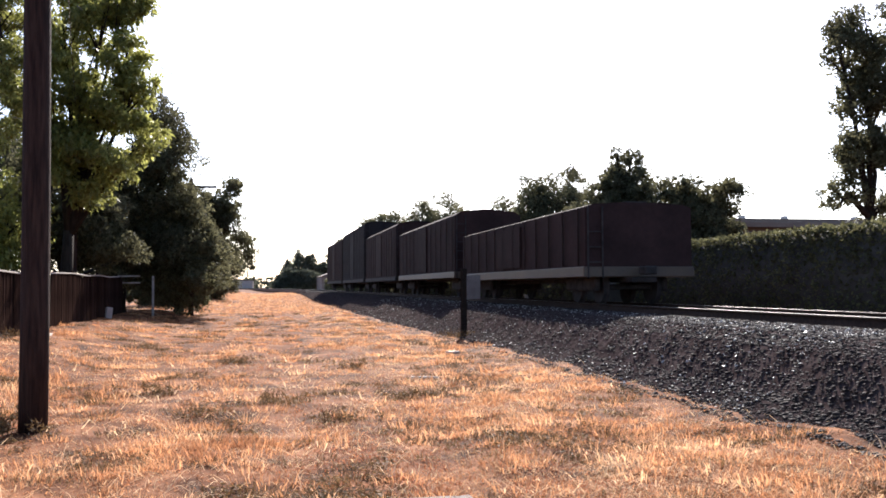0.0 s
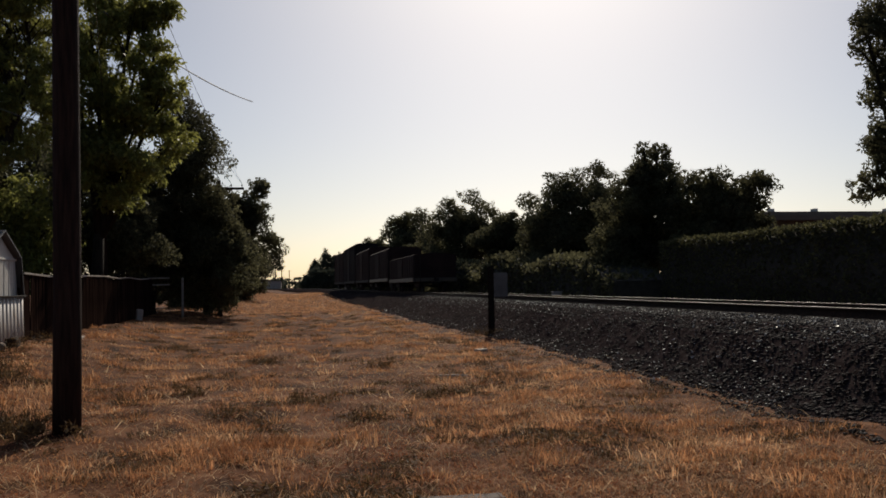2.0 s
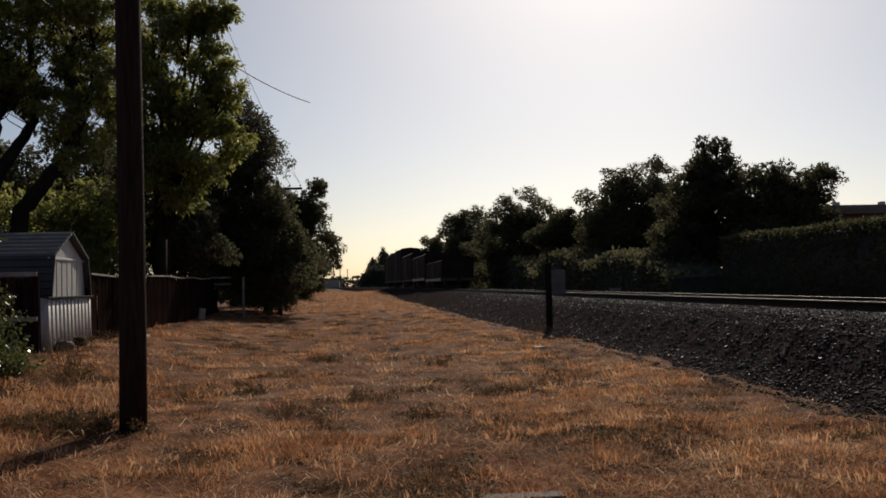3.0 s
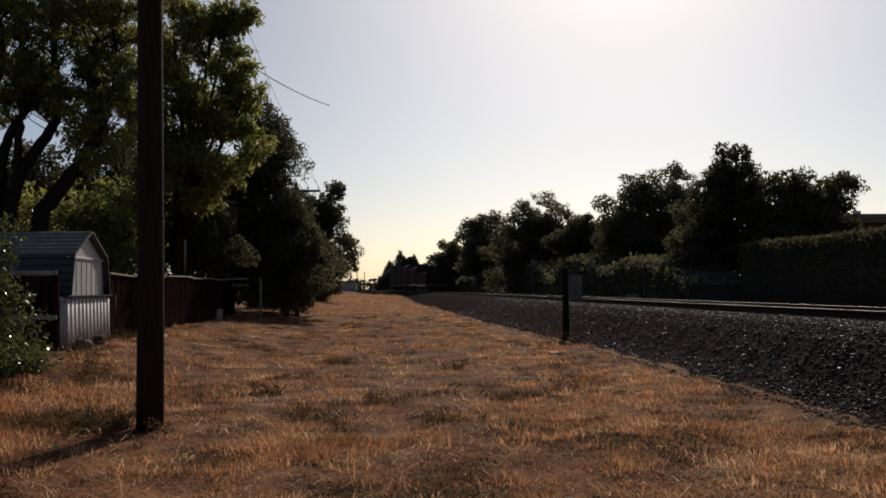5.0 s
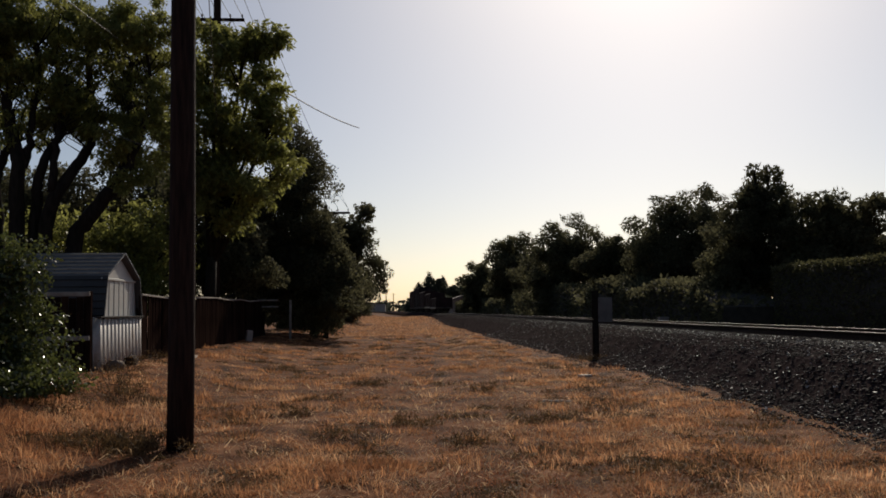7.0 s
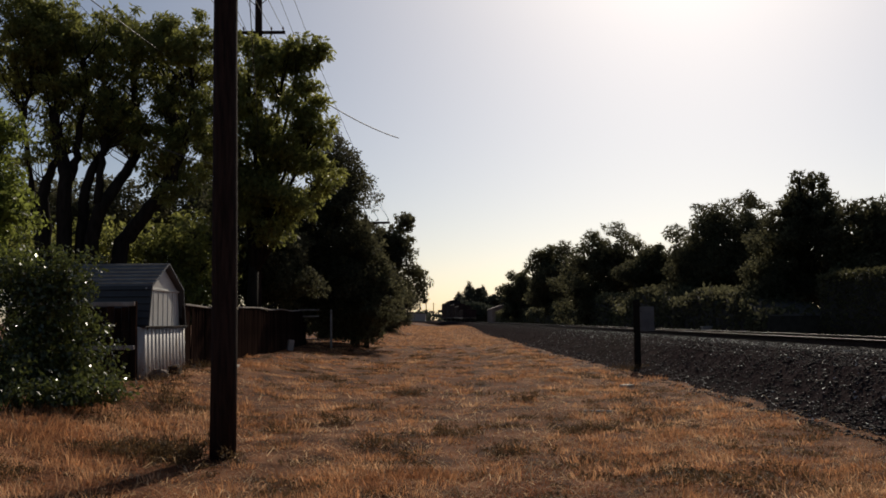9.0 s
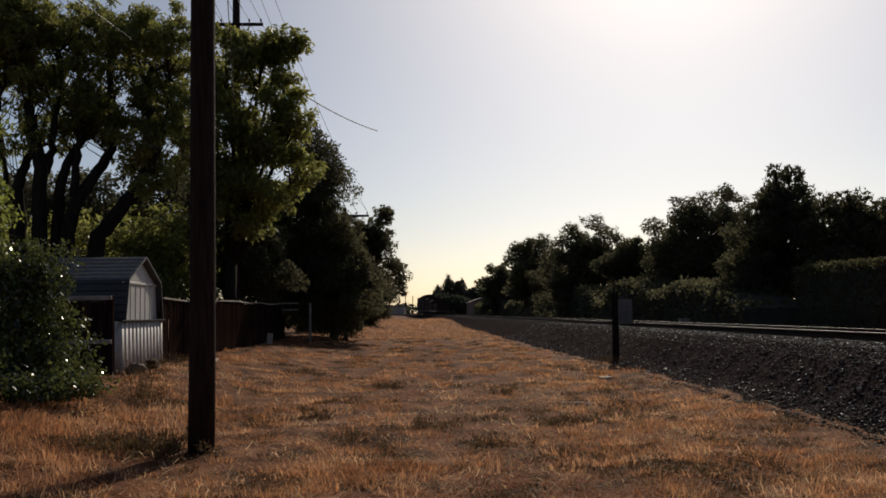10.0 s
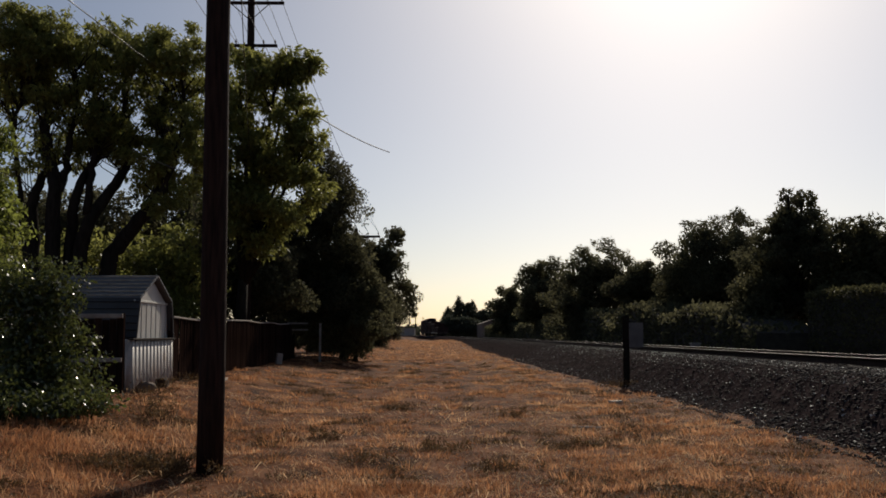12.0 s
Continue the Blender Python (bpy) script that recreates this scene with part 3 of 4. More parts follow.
tree((18.0, 45.5, 0.5),
     [(18.2, 45.0, 7.7, 1.0), (17.1, 45.0, 6.9, 0.8), (19.3, 45.0, 6.9, 0.9), (17.8, 45.0, 5.8, 1.6), (18.9, 45.0, 4.8, 1.6),
      (16.3, 45.0, 4.8, 1.6), (16.1, 45.0, 3.3, 1.4), (18.3, 45.0, 3.3, 1.4), (17.8, 45.0, 8.4, 0.4), (18.6, 45.0, 8.4, 0.3)],
     "tall tree with tufted upright top behind the hedge", 22, skirt=True, leaves=26000, leaf=0.24, trunk=0.25, per_blob=24, clump=0.34)
tree((19.8, 63.5, 0.5),
     [(18.2, 63.0, 8.6, 1.1), (21.5, 63.0, 8.8, 1.3), (19.9, 63.0, 7.2, 2.2), (17.2, 63.0, 6.3, 1.9), (22.2, 63.0, 6.3, 1.8),
      (18.3, 63.0, 4.7, 2.4), (17.1, 63.0, 3.2, 1.8), (20.2, 63.0, 3.2, 2.0)],
     "broad dark tree with two rounded tops", 23, skirt=True, leaves=28000, leaf=0.32, trunk=0.28, per_blob=22, clump=0.38)
tree((17.2, 70.5, 0.5),
     [(17.3, 70.0, 6.2, 1.6), (16.0, 70.0, 4.7, 2.1), (18.2, 70.0, 4.7, 2.0)],
     "low dark tree filling the row", 24, skirt=True, leaves=16000, leaf=0.34, trunk=0.2)
tree((15.8, 86.5, 0.5),
     [(16.1, 86.0, 8.5, 2.2), (13.9, 86.0, 7.7, 1.9), (18.1, 86.0, 7.7, 1.9), (16.0, 86.0, 5.3, 2.8), (12.8, 86.0, 5.3, 2.1),
      (13.9, 86.0, 3.3, 1.9), (18.1, 86.0, 3.5, 2.1), (17.0, 86.0, 7.0, 1.7), (15.0, 86.0, 7.3, 1.7)],
     "spreading oak with gaps of sky in its crown", 25, skirt=True, leaves=18000, leaf=0.36, trunk=0.3, clump=0.32, per_blob=20)
tree((15.0, 115.5, 0.5),
     [(15.4, 115.0, 8.7, 2.3), (13.0, 115.0, 7.9, 2.1), (15.8, 115.0, 5.6, 3.3)],
     "rounded dark tree in the row beside the track", 26, skirt=True, leaves=15000, leaf=0.48, trunk=0.3, per_blob=20)
tree((14.2, 148.5, 0.4),
     [(13.8, 148.0, 7.3, 2.3), (11.4, 148.0, 5.5, 1.8), (15.7, 148.0, 4.5, 3.5)],
     "low rounded tree in the row beside the track", 27, skirt=True, leaves=12000, leaf=0.58, trunk=0.3, per_blob=20)
tree((20.5, 42.5, 0.5),
     [(19.3, 42.0, 6.3, 0.8), (20.6, 42.0, 6.2, 1.0), (22.0, 42.0, 6.0, 1.0), (20.4, 42.0, 5.0, 1.4), (19.0, 42.0, 5.0, 1.2),
      (19.2, 42.0, 3.7, 1.3), (21.3, 42.0, 3.9, 1.3)],
     "pale-topped tree beside the brown building", 28, skirt=True, leaves=16000, leaf=0.3, trunk=0.22, mat=M_FOLIAGE)
tree((21.6, 30.3, 0.5),
     [(20.4, 30.0, 10.2, 0.8), (21.7, 30.0, 10.9, 1.3), (20.9, 30.0, 8.0, 0.8), (21.7, 30.0, 6.4, 1.1), (20.1, 30.0, 4.8, 0.6),
      (22.3, 30.0, 9.0, 1.5), (21.3, 30.0, 9.6, 0.7), (23.0, 30.0, 4.7, 1.3)],
     "tall grey-green tree above the hedge", 29, leaves=24000, leaf=0.17, trunk=0.24, mat=M_FOLIAGE, per_blob=24, clump=0.34)
tree((11.0, 336.0, 0),
     [(4.2, 335.0, 3.5, 2.2), (6.0, 335.0, 5.2, 2.4), (8.5, 335.0, 5.6, 2.6), (11.0, 335.0, 5.4, 2.6), (13.5, 335.0, 5.8, 2.6), (16.0, 335.0, 5.2, 2.6),
      (18.0, 335.0, 4.4, 2.4), (5.0, 335.0, 1.8, 2.0), (9.0, 335.0, 2.2, 2.6), (13.0, 335.0, 2.2, 2.6), (17.0, 335.0, 2.0, 2.4)],
     "dense dark clump of trees where the line bends away", 30, leaves=9000, leaf=0.9, trunk=0.3, mat=M_FOLIAGE_HAZED, per_blob=20)
tree((23.0, 420.5, 0),
     [(17.6, 420.0, 13.5, 2.6), (25.5, 420.0, 11.0, 2.6), (29.3, 420.0, 8.4, 4.2), (22.9, 420.0, 5.9, 3.9)],
     "distant line of low trees", 31, leaves=5000, leaf=1.3, trunk=0.3, mat=M_FOLIAGE_HAZED)


def conifer(base, height, width, label, seed):
    """A pointed far tree: straight trunk and tiers of hanging sprays."""
    rng = np.random.default_rng(seed)
    root = empty("conifer", pose(*base), label=label, category="tree", group="pointed trees far down the line")
    part("trunk", tube(bmesh.new(), [(0, 0, -0.3), (0, 0, height * 0.5), (0, 0, height)], [0.4, 0.25, 0.05], 6), M_BARK, root)
    cs, ss = [], []
    for i in range(60):
        u = (i + 0.5) / 60
        r = width * (1 - u) ** 0.9 * (0.7 + 0.5 * rng.random())
        a = rng.random() * math.tau
        cs.append((math.cos(a) * r * 0.7, math.sin(a) * r * 0.7, height * (0.06 + 0.93 * u)))
        ss.append(0.35 + 0.5 * r)
    v, f = leaf_cloud(rng, np.array(cs), np.array(ss), 8000, 1.0, 0.6, 0.45)
    raw("crown", v, f, M_FOLIAGE_HAZED, root)
    return root


conifer((14.5, 420, 0), 19.2, 7.6, "tall pointed conifer in the haze", 61)
conifer((21.2, 430, 0), 17.6, 6.4, "pointed conifer in the haze", 62)
conifer((10.1, 440, 0), 15.0, 5.0, "small pointed conifer in the haze", 63)


def hedge(label, seed, y0, y1, x0, depth, height, leaves, leaf, bare=0.0, follow=False, mat=None):
    """A clipped hedge: twiggy core with leaves all over it."""
    rng = np.random.default_rng(seed)
    root = empty("hedge", label=label, category="hedge")
    ys = np.linspace(y0, y1, 40)
    def mid(y):
        return x0 + (track_x(y) - TRACK_X if follow else 0)
    def tall(y):
        return height * (0.45 + 0.55 * min(smooth_step(y0, y0 + 5, y) if follow else 1, 1)) + bare * noise.noise((y * 0.12, seed, 0)) + 0.1 * noise.noise((y * 0.9, seed, 2))
    verts, faces = [], []
    for y in ys:
        h = tall(y) - 0.12
        for s, z in ((0.1, 0.2), (0.06, h * 0.6), (0.16, h), (depth - 0.16, h), (depth - 0.06, h * 0.6), (depth - 0.1, 0.2)):
            verts.append((mid(y) + s, y, z))
    for j in range(39):
        for i in range(6):
            faces.append((j * 6 + i, j * 6 + (i + 1) % 6, j * 6 + 6 + (i + 1) % 6, j * 6 + 6 + i))
    raw("core", verts, faces, M_HEDGE_CORE, root)
    for k, y in ((0, y0), (39, y1)):
        bm = bmesh.new()
        bm.faces.new([bm.verts.new(verts[k * 6 + i]) for i in range(6)])
        part("end", bm, M_HEDGE_CORE, root)
    y = y0 + (y1 - y0) * rng.random(leaves)
    side = rng.random(leaves)
    hs = np.array([tall(q) for q in y])
    ms = np.array([mid(q) for q in y])
    s = np.where(side < 0.5, rng.random(leaves) * 0.18, rng.random(leaves) * depth)
    z = np.where(side < 0.5, 0.3 + (hs - 0.3) * rng.random(leaves), hs - 0.14 + 0.2 * rng.random(leaves))
    cs = np.stack([ms + s, y, z], 1)
    v, f = leaf_cloud(rng, cs, np.full(leaves, leaf), leaves, leaf, 0.0, 0.6)
    raw("leaves", v, f, mat or M_HEDGE, root)
    return root


hedge("tall clipped dark green hedge beyond the railway", 71, 12, 39, 16.0, 1.6, 3.25, 44000, 0.12, 0.1)
hedge("rough dark shrubbery along the railway", 72, 39.5, 190, 14.0, 3.0, 3.0, 46000, 0.27, 1.2, True, M_FOLIAGE)


# ---------------------------------------------------------------- poles and wires
def pole(base, height, r0, r1, arms, label, turn=0.0):
    """A timber utility pole with crossarms, braces and insulators. arms: (z, half width)."""
    root = empty("utility_pole", pose(*base, 0, 0, turn), label=label, category="utility pole")
    bm = bmesh.new()
    k = 9
    tube(bm, [(0.012 * math.sin(i * 1.3), 0.01 * math.cos(i * 1.7), -0.4 + (height + 0.4) * i / (k - 1)) for i in range(k)],
         [r0 + (r1 - r0) * i / (k - 1) for i in range(k)], 16)
    part("shaft", bm, M_POLE, root, smooth=True)
    for z, half in arms:
        arm = part("crossarm", boxed(-half, half, -r1 - 0.1, -r1 - 0.01, z - 0.06, z + 0.06, 0.01), M_POLE, root)
        for s in (-1, 1):
            bm = tube(bmesh.new(), [(s * half * 0.55, -r1 - 0.05, z - 0.05), (s * 0.06, -r1 - 0.02, z - 0.65)], [0.018, 0.018], 5)
            part("brace", bm, M_RAIL_WEB, root)
        for x in (-half * 0.92, -half * 0.5, half * 0.5, half * 0.92):
            bm = bmesh.new()
            tube(bm, [(x, -r1 - 0.055, z + 0.055), (x, -r1 - 0.055, z + 0.12), (x, -r1 - 0.055, z + 0.14), (x, -r1 - 0.055, z + 0.18), (x, -r1 - 0.055, z + 0.23)],
                 [0.015, 0.015, 0.05, 0.035, 0.02], 8)
            part("insulator", bm, M_INSULATOR, arm)
    return root


NEAR_POLE = (-2.53, 11.05, 0.0)
near_pole = pole(NEAR_POLE, 13.5, 0.158, 0.125, [], "dark creosoted timber utility pole standing in dry grass")
pole((-7.05, 36.4, 0.4), 15.2, 0.19, 0.14, [(12.65, 1.1), (14.4, 1.35)], "timber utility pole with two crossarms above the trees")
pole((-3.8, 50.0, 0.1), 7.2, 0.14, 0.1, [(6.75, 1.3)], "far timber utility pole with one crossarm")
for px, py, h in ((-13.0, 700, 17), (-9.0, 760, 16), (-3.5, 900, 18)):
    pole((px, py, 0), h, 0.45, 0.35, [(h - 1, 2.4)], "distant utility pole in the haze")


def wire(a, b, sag, label, r=0.011):
    """A sagging cable between two points."""
    a, b = Vector(a), Vector(b)
    pts = []
    for i in range(25):
        u = i / 24
        p = a.lerp(b, u)
        p.z -= sag * 4 * u * (1 - u)
        pts.append(p)
    bm = tube(bmesh.new(), [p - a for p in pts], [r] * 25, 5)
    return tagged(part("overhead_wire", bm, M_WIRE, None, "", pose(*a), True), label, "wire", "overhead wires")


for arm_z, half in ((13.2, 1.1), (14.95, 1.35)):
    for s in (-0.92, -0.5, 0.5, 0.92):
        wire((-7.05 + s * half, 36.2, arm_z), (-6.2 + s * half, -6.0, arm_z + 0.6), 0.5, "thin overhead wire running to the crossarm")
        wire((-7.05 + s * half, 36.2, arm_z), (-3.8 + s * 1.3, 49.85, 7.1), 0.5, "thin overhead wire between two poles", 0.01)
wire((-7.05, 36.2, 9.5), (-8.6, -4.0, 8.3), 0.25, "telephone cable running to the pole in the trees", 0.014)
wire((-2.5, 11.1, 9.6), (-6.2, 32.4, 7.6), 0.5, "service cable behind the timber pole")
wire((-8.2, 25.5, 6.75), (-5.2, 23.5, 5.55), 0.15, "slack cable hanging through the branches", 0.009)
wire((-6.2, 32.4, 11.0), (-1.9, 47.0, 10.9), 0.35, "slack cable end catching the sun", 0.025)


# ---------------------------------------------------------------- fence, shed and clutter on the left
def build_fence():
    """Board fence with posts and a pale cap rail."""
    root = empty("fence", label="weathered brown board fence with a pale cap rail", category="fence")
    rng = random.Random(5)
    board = boxed(-0.012, 0.012, -0.068, 0.068, 0.0, 1.66)
    me = bpy.data.meshes.new("board")
    board.to_mesh(me)
    board.free()
    me.materials.append(M_FENCE)
    y = 22.95
    while y < 43.4:
        x = -6.25 + 0.02 * math.sin(y * 0.7)
        share("board", me, root, pose(x + rng.uniform(-0.008, 0.008), y, ground_z(-6.2, y) - 0.06 + rng.uniform(-0.02, 0.02), rng.uniform(-0.6, 0.6), rng.uniform(-0.7, 0.7), rng.uniform(-2, 2)))
        y += 0.142
    y = 23.0
    while y < 43.5:
        z = ground_z(-6.2, y)
        part("post", boxed(-6.38, -6.28, y - 0.05, y + 0.05, z - 0.3, z + 1.7, 0.008), M_FENCE, root)
        if y < 41:
            z2 = ground_z(-6.2, y + 2.4)
            bm = boxed(-6.33, -6.2, y + 0.02, y + 2.38, 1.62, 1.665, 0.006)
            for v in bm.verts:
                v.co.z += z + (z2 - z) * (v.co.y - y) / 2.4 - 0.03
            part("cap_rail", bm, M_FENCE_CAP, root, "pale grey cap rail")
            part("stringer", boxed(-6.315, -6.27, y + 0.05, y + 2.35, z + 0.4, z + 0.49), M_FENCE, root)
        y += 2.4
    return root


def build_shed():
    """Barn-roofed tin shed with its gable to the railway."""
    root = empty("shed", label="small white gambrel-roofed metal shed behind the fence line", category="shed")
    y0, y1, xg, xb, zb = 20.15, 22.95, -6.34, -8.9, 0.42
    ym = (y0 + y1) / 2 + 0.02
    wall = [(y0, zb), (y1, zb), (y1, 1.5), (y1 - 0.2, 2.34), (ym, 2.86), (y0 + 0.2, 2.34), (y0, 1.5)]
    part("wall", extrude_profile(bmesh.new(), wall, 0, xb, xg), M_SHED, root)
    # thin dark sheet over the white wall, painting its shade
    part("side_shade_sheet", boxed(xb + 0.02, xg - 0.02, y0 - 0.03, y0 - 0.004, zb, 1.45), M_SHED_SHADE, root, "side wall sheet coloured dark for shade")
    # gable sheeting, trim and roof planes
    part("gable_trim", boxed(xg - 0.01, xg + 0.03, y0 + 0.12, y1 - 0.12, 2.31, 2.36, 0.005), M_SHED, root, "thin white metal trim")
    for i in range(7):
        yy = y0 + 0.3 + i * 0.37
        part("gable_seam", boxed(xg, xg + 0.012, yy - 0.012, yy + 0.012, 1.5, 2.3), M_SHED, root)
    over = xg + 0.14
    for (ya, za), (yb, zb2) in (((y0 - 0.06, 1.46), (y0 + 0.17, 2.38)), ((y0 + 0.15, 2.37), (ym, 2.93)), ((ym, 2.93), (y1 - 0.15, 2.37)), ((y1 - 0.17, 2.38), (y1 + 0.06, 1.46))):
        n = Vector((0, -(zb2 - za), yb - ya)).normalized() * 0.035
        prof = [(ya, za), (yb, zb2), (yb + n.y, zb2 + n.z), (ya + n.y, za + n.z)]
        # the steep lower sheets and their ribs get the dark shade colour
        pan = part("roof_panel", extrude_profile(bmesh.new(), prof, 0, xb - 0.1, over), M_SHED_SHADE if min(za, zb2) < 2 else M_SHED_ROOF, root, "steep side sheet coloured dark for shade" if min(za, zb2) < 2 else "grey ribbed roof sheet")
        for j in range(6):
            u = (j + 0.5) / 6
            yy, zz = ya + (yb - ya) * u + n.y, za + (zb2 - za) * u + n.z
            rib = [(yy - 0.012, zz - 0.01), (yy + 0.012, zz - 0.01), (yy + 0.012 + n.y * 0.6, zz + n.z * 0.6), (yy - 0.012 + n.y * 0.6, zz + n.z * 0.6)]
            part("rib", extrude_profile(bmesh.new(), rib, 0, xb - 0.08, over - 0.01), M_SHED_SHADE if min(za, zb2) < 2 else M_FENCE_CAP, pan)
    return root


def build_tin():
    """Corrugated sheet standing before the gable."""
    root = empty("corrugated_panel", label="upright corrugated tin sheet leaning before the shed", category="metal sheet")
    y0, y1, n = 19.75, 23.0, 144
    prof = []
    for i in range(n + 1):
        y = y0 + (y1 - y0) * i / n
        prof.append((-6.2 - (0.12 if i % 12 < 5 else 0.0), y))
    verts = []
    for x, y in prof:
        zb = ground_z(-6.2, y) - 0.05
        verts += [(x, y, zb), (x - 0.02, y, 1.5), (x - 0.026, y, 1.5), (x - 0.006, y, zb)]
    faces = []
    for i in range(n):
        for k in range(4):
            faces.append((i * 4 + k, i * 4 + (k + 1) % 4, i * 4 + 4 + (k + 1) % 4, i * 4 + 4 + k))
    raw("sheet", verts, faces, M_TIN, root, smooth=True)
    part("edge_batten", boxed(-6.27, -6.15, 19.7, 23.02, 1.49, 1.52, 0.005), M_CAR_DARK, root, "dark edge strip")
    return root


def build_gate():
    """Dark boarded side fence with two pale rails left of the shed."""
    root = empty("side_fence", label="dark boarded side fence with two pale rails", category="fence")
    z = 0.42
    for x in (-6.3, -7.6, -8.9):
        part("post", boxed(x - 0.05, x + 0.05, 19.35, 19.45, z - 0.2, z + 1.62, 0.006), M_FENCE, root)
    for zz in (0.62, 1.52):
        part("rail", boxed(-8.9, -6.26, 19.28, 19.345, z + zz, z + zz + 0.09, 0.008), M_FENCE_CAP, root, "pale weathered rail")
    for i in range(17):
        x = -8.86 + i * 0.152
        part("board", boxed(x, x + 0.14, 19.455, 19.475, z - 0.05, z + 1.5 + 0.02 * math.sin(i * 2.1)), M_FENCE, root)
    return root


def build_far_rails():
    """Short pale two-rail fence at the end of the board fence."""
    root = empty("rail_fence", label="short pale two-rail fence beside dark shrubs", category="fence")
    z = 0.32
    for x in (-6.5, -4.95):
        part("post", boxed(x - 0.05, x + 0.05, 43.45, 43.55, z - 0.2, 2.12, 0.01), M_FENCE_CAP, root)
    for zz in (1.78, 2.08):
        part("rail", boxed(-6.45, -5.5, 43.4, 43.445, zz, zz + 0.07, 0.008), M_FENCE_CAP, root)
    return root


build_far_rails()
build_fence()
build_shed()
build_tin()
build_gate()


def lump(name, base, sx, sy, sz, mat, label, category, seed):
    """A small rough block."""
    bm = bmesh.new()
    bmesh.ops.create_icosphere(bm, subdivisions=2, radius=1)
    for v in bm.verts:
        k = 1 + 0.25 * noise.noise(v.co * 1.4 + Vector((seed, 0, 0)))
        v.co = Vector((math.copysign(abs(v.co.x) ** 0.6, v.co.x) * sx, math.copysign(abs(v.co.y) ** 0.6, v.co.y) * sy, math.copysign(abs(v.co.z) ** 0.6, v.co.z) * sz + sz * 0.8)) * k
    return tagged(part(name, bm, mat, None, "", pose(*base)), label, category)


tagged(part("stump", boxed(-0.13, 0.13, -0.07, 0.07, -0.1, 0.52, 0.03), M_WALL, None, "", pose(-5.9, 37.3, 0.34, 0, 7, 35)), "pale grey concrete stub leaning at the foot of the fence", "marker")
lump("rock", (-5.95, 20.0, 0.38), 0.2, 0.17, 0.13, M_STUCCO, "brown rock at the foot of the tin sheet", "rock", 2)
lump("rock", (-5.9, 21.0, 0.38), 0.15, 0.2, 0.15, M_RAIL_WEB, "reddish rock at the foot of the tin sheet", "rock", 3)


def slab(name, at, size, turn, mat, label, category, tilt=0.0):
    """A thin worn board or chip lying on the grass, its edges a little uneven."""
    lx, ly, lz = size
    bm = boxed(-lx / 2, lx / 2, -ly / 2, ly / 2, 0, lz)
    bmesh.ops.subdivide_edges(bm, edges=[e for e in bm.edges if abs(e.verts[0].co.x - e.verts[1].co.x) > lx / 2], cuts=5)
    for v in bm.verts:
        v.co += Vector((0.04 * lx * noise.noise(v.co * 9), 0.12 * ly * noise.noise(v.co * 7 + Vector((3, 0, 0))), 0.25 * lz * noise.noise(v.co * 5)))
    x, y = at
    return tagged(part(name, bm, mat, None, "", pose(x, y, ground_z(x, y) + 0.005, tilt, 0, turn)), label, category)


slab("board", (1.2, 6.74), (0.62, 0.16, 0.04), 4, M_ROOF, "weathered grey-brown board lying flat in the dry grass", "board")
slab("stick", (2.66, 15.6), (0.46, 0.035, 0.03), -6, M_PALE_WOOD, "pale bleached stick on the mown grass", "stick")
slab("chip", (4.35, 21.5), (0.3, 0.16, 0.05), 15, M_PALE_WOOD, "pale scrap of bleached wood beside the ballast", "scrap")
slab("board", (-5.55, 25.6), (0.14, 1.1, 0.06), 4, M_PALE_WOOD, "pale board on the ground along the fence", "board")


def build_sign():
    """Trackside marker post with its plate."""
    root = empty("marker_post", pose(6.05, 28.2, 0, 0, 0, 4), label="dark timber trackside post with a grey metal plate", category="sign")
    part("post", boxed(-0.085, 0.085, -0.08, 0.08, -0.3, 2.15, 0.015), M_TIE, root)
    part("plate", boxed(0.06, 0.5, -0.125, -0.11, 1.2, 1.95, 0.004), M_SIGN, root, "blank grey metal plate")
    for z in (1.35, 1.8):
        part("bolt", tube(bmesh.new(), [(0.075, -0.14, z), (0.075, -0.07, z)], [0.015, 0.015], 8), M_CAR_DARK, root)
    return root


build_sign()


def build_box():
    """A pale lineside cabinet beyond the far rail."""
    root = empty("lineside_box", pose(13.3, 46.0, 0.4), label="small pale lineside box beside the track", category="box")
    part("case", boxed(-0.22, 0.22, -0.16, 0.16, 0.0, 0.72, 0.015), M_WALL, root)
    part("lid", boxed(-0.25, 0.25, -0.19, 0.19, 0.722, 0.77, 0.01), M_WALL, root)
    return root


build_box()


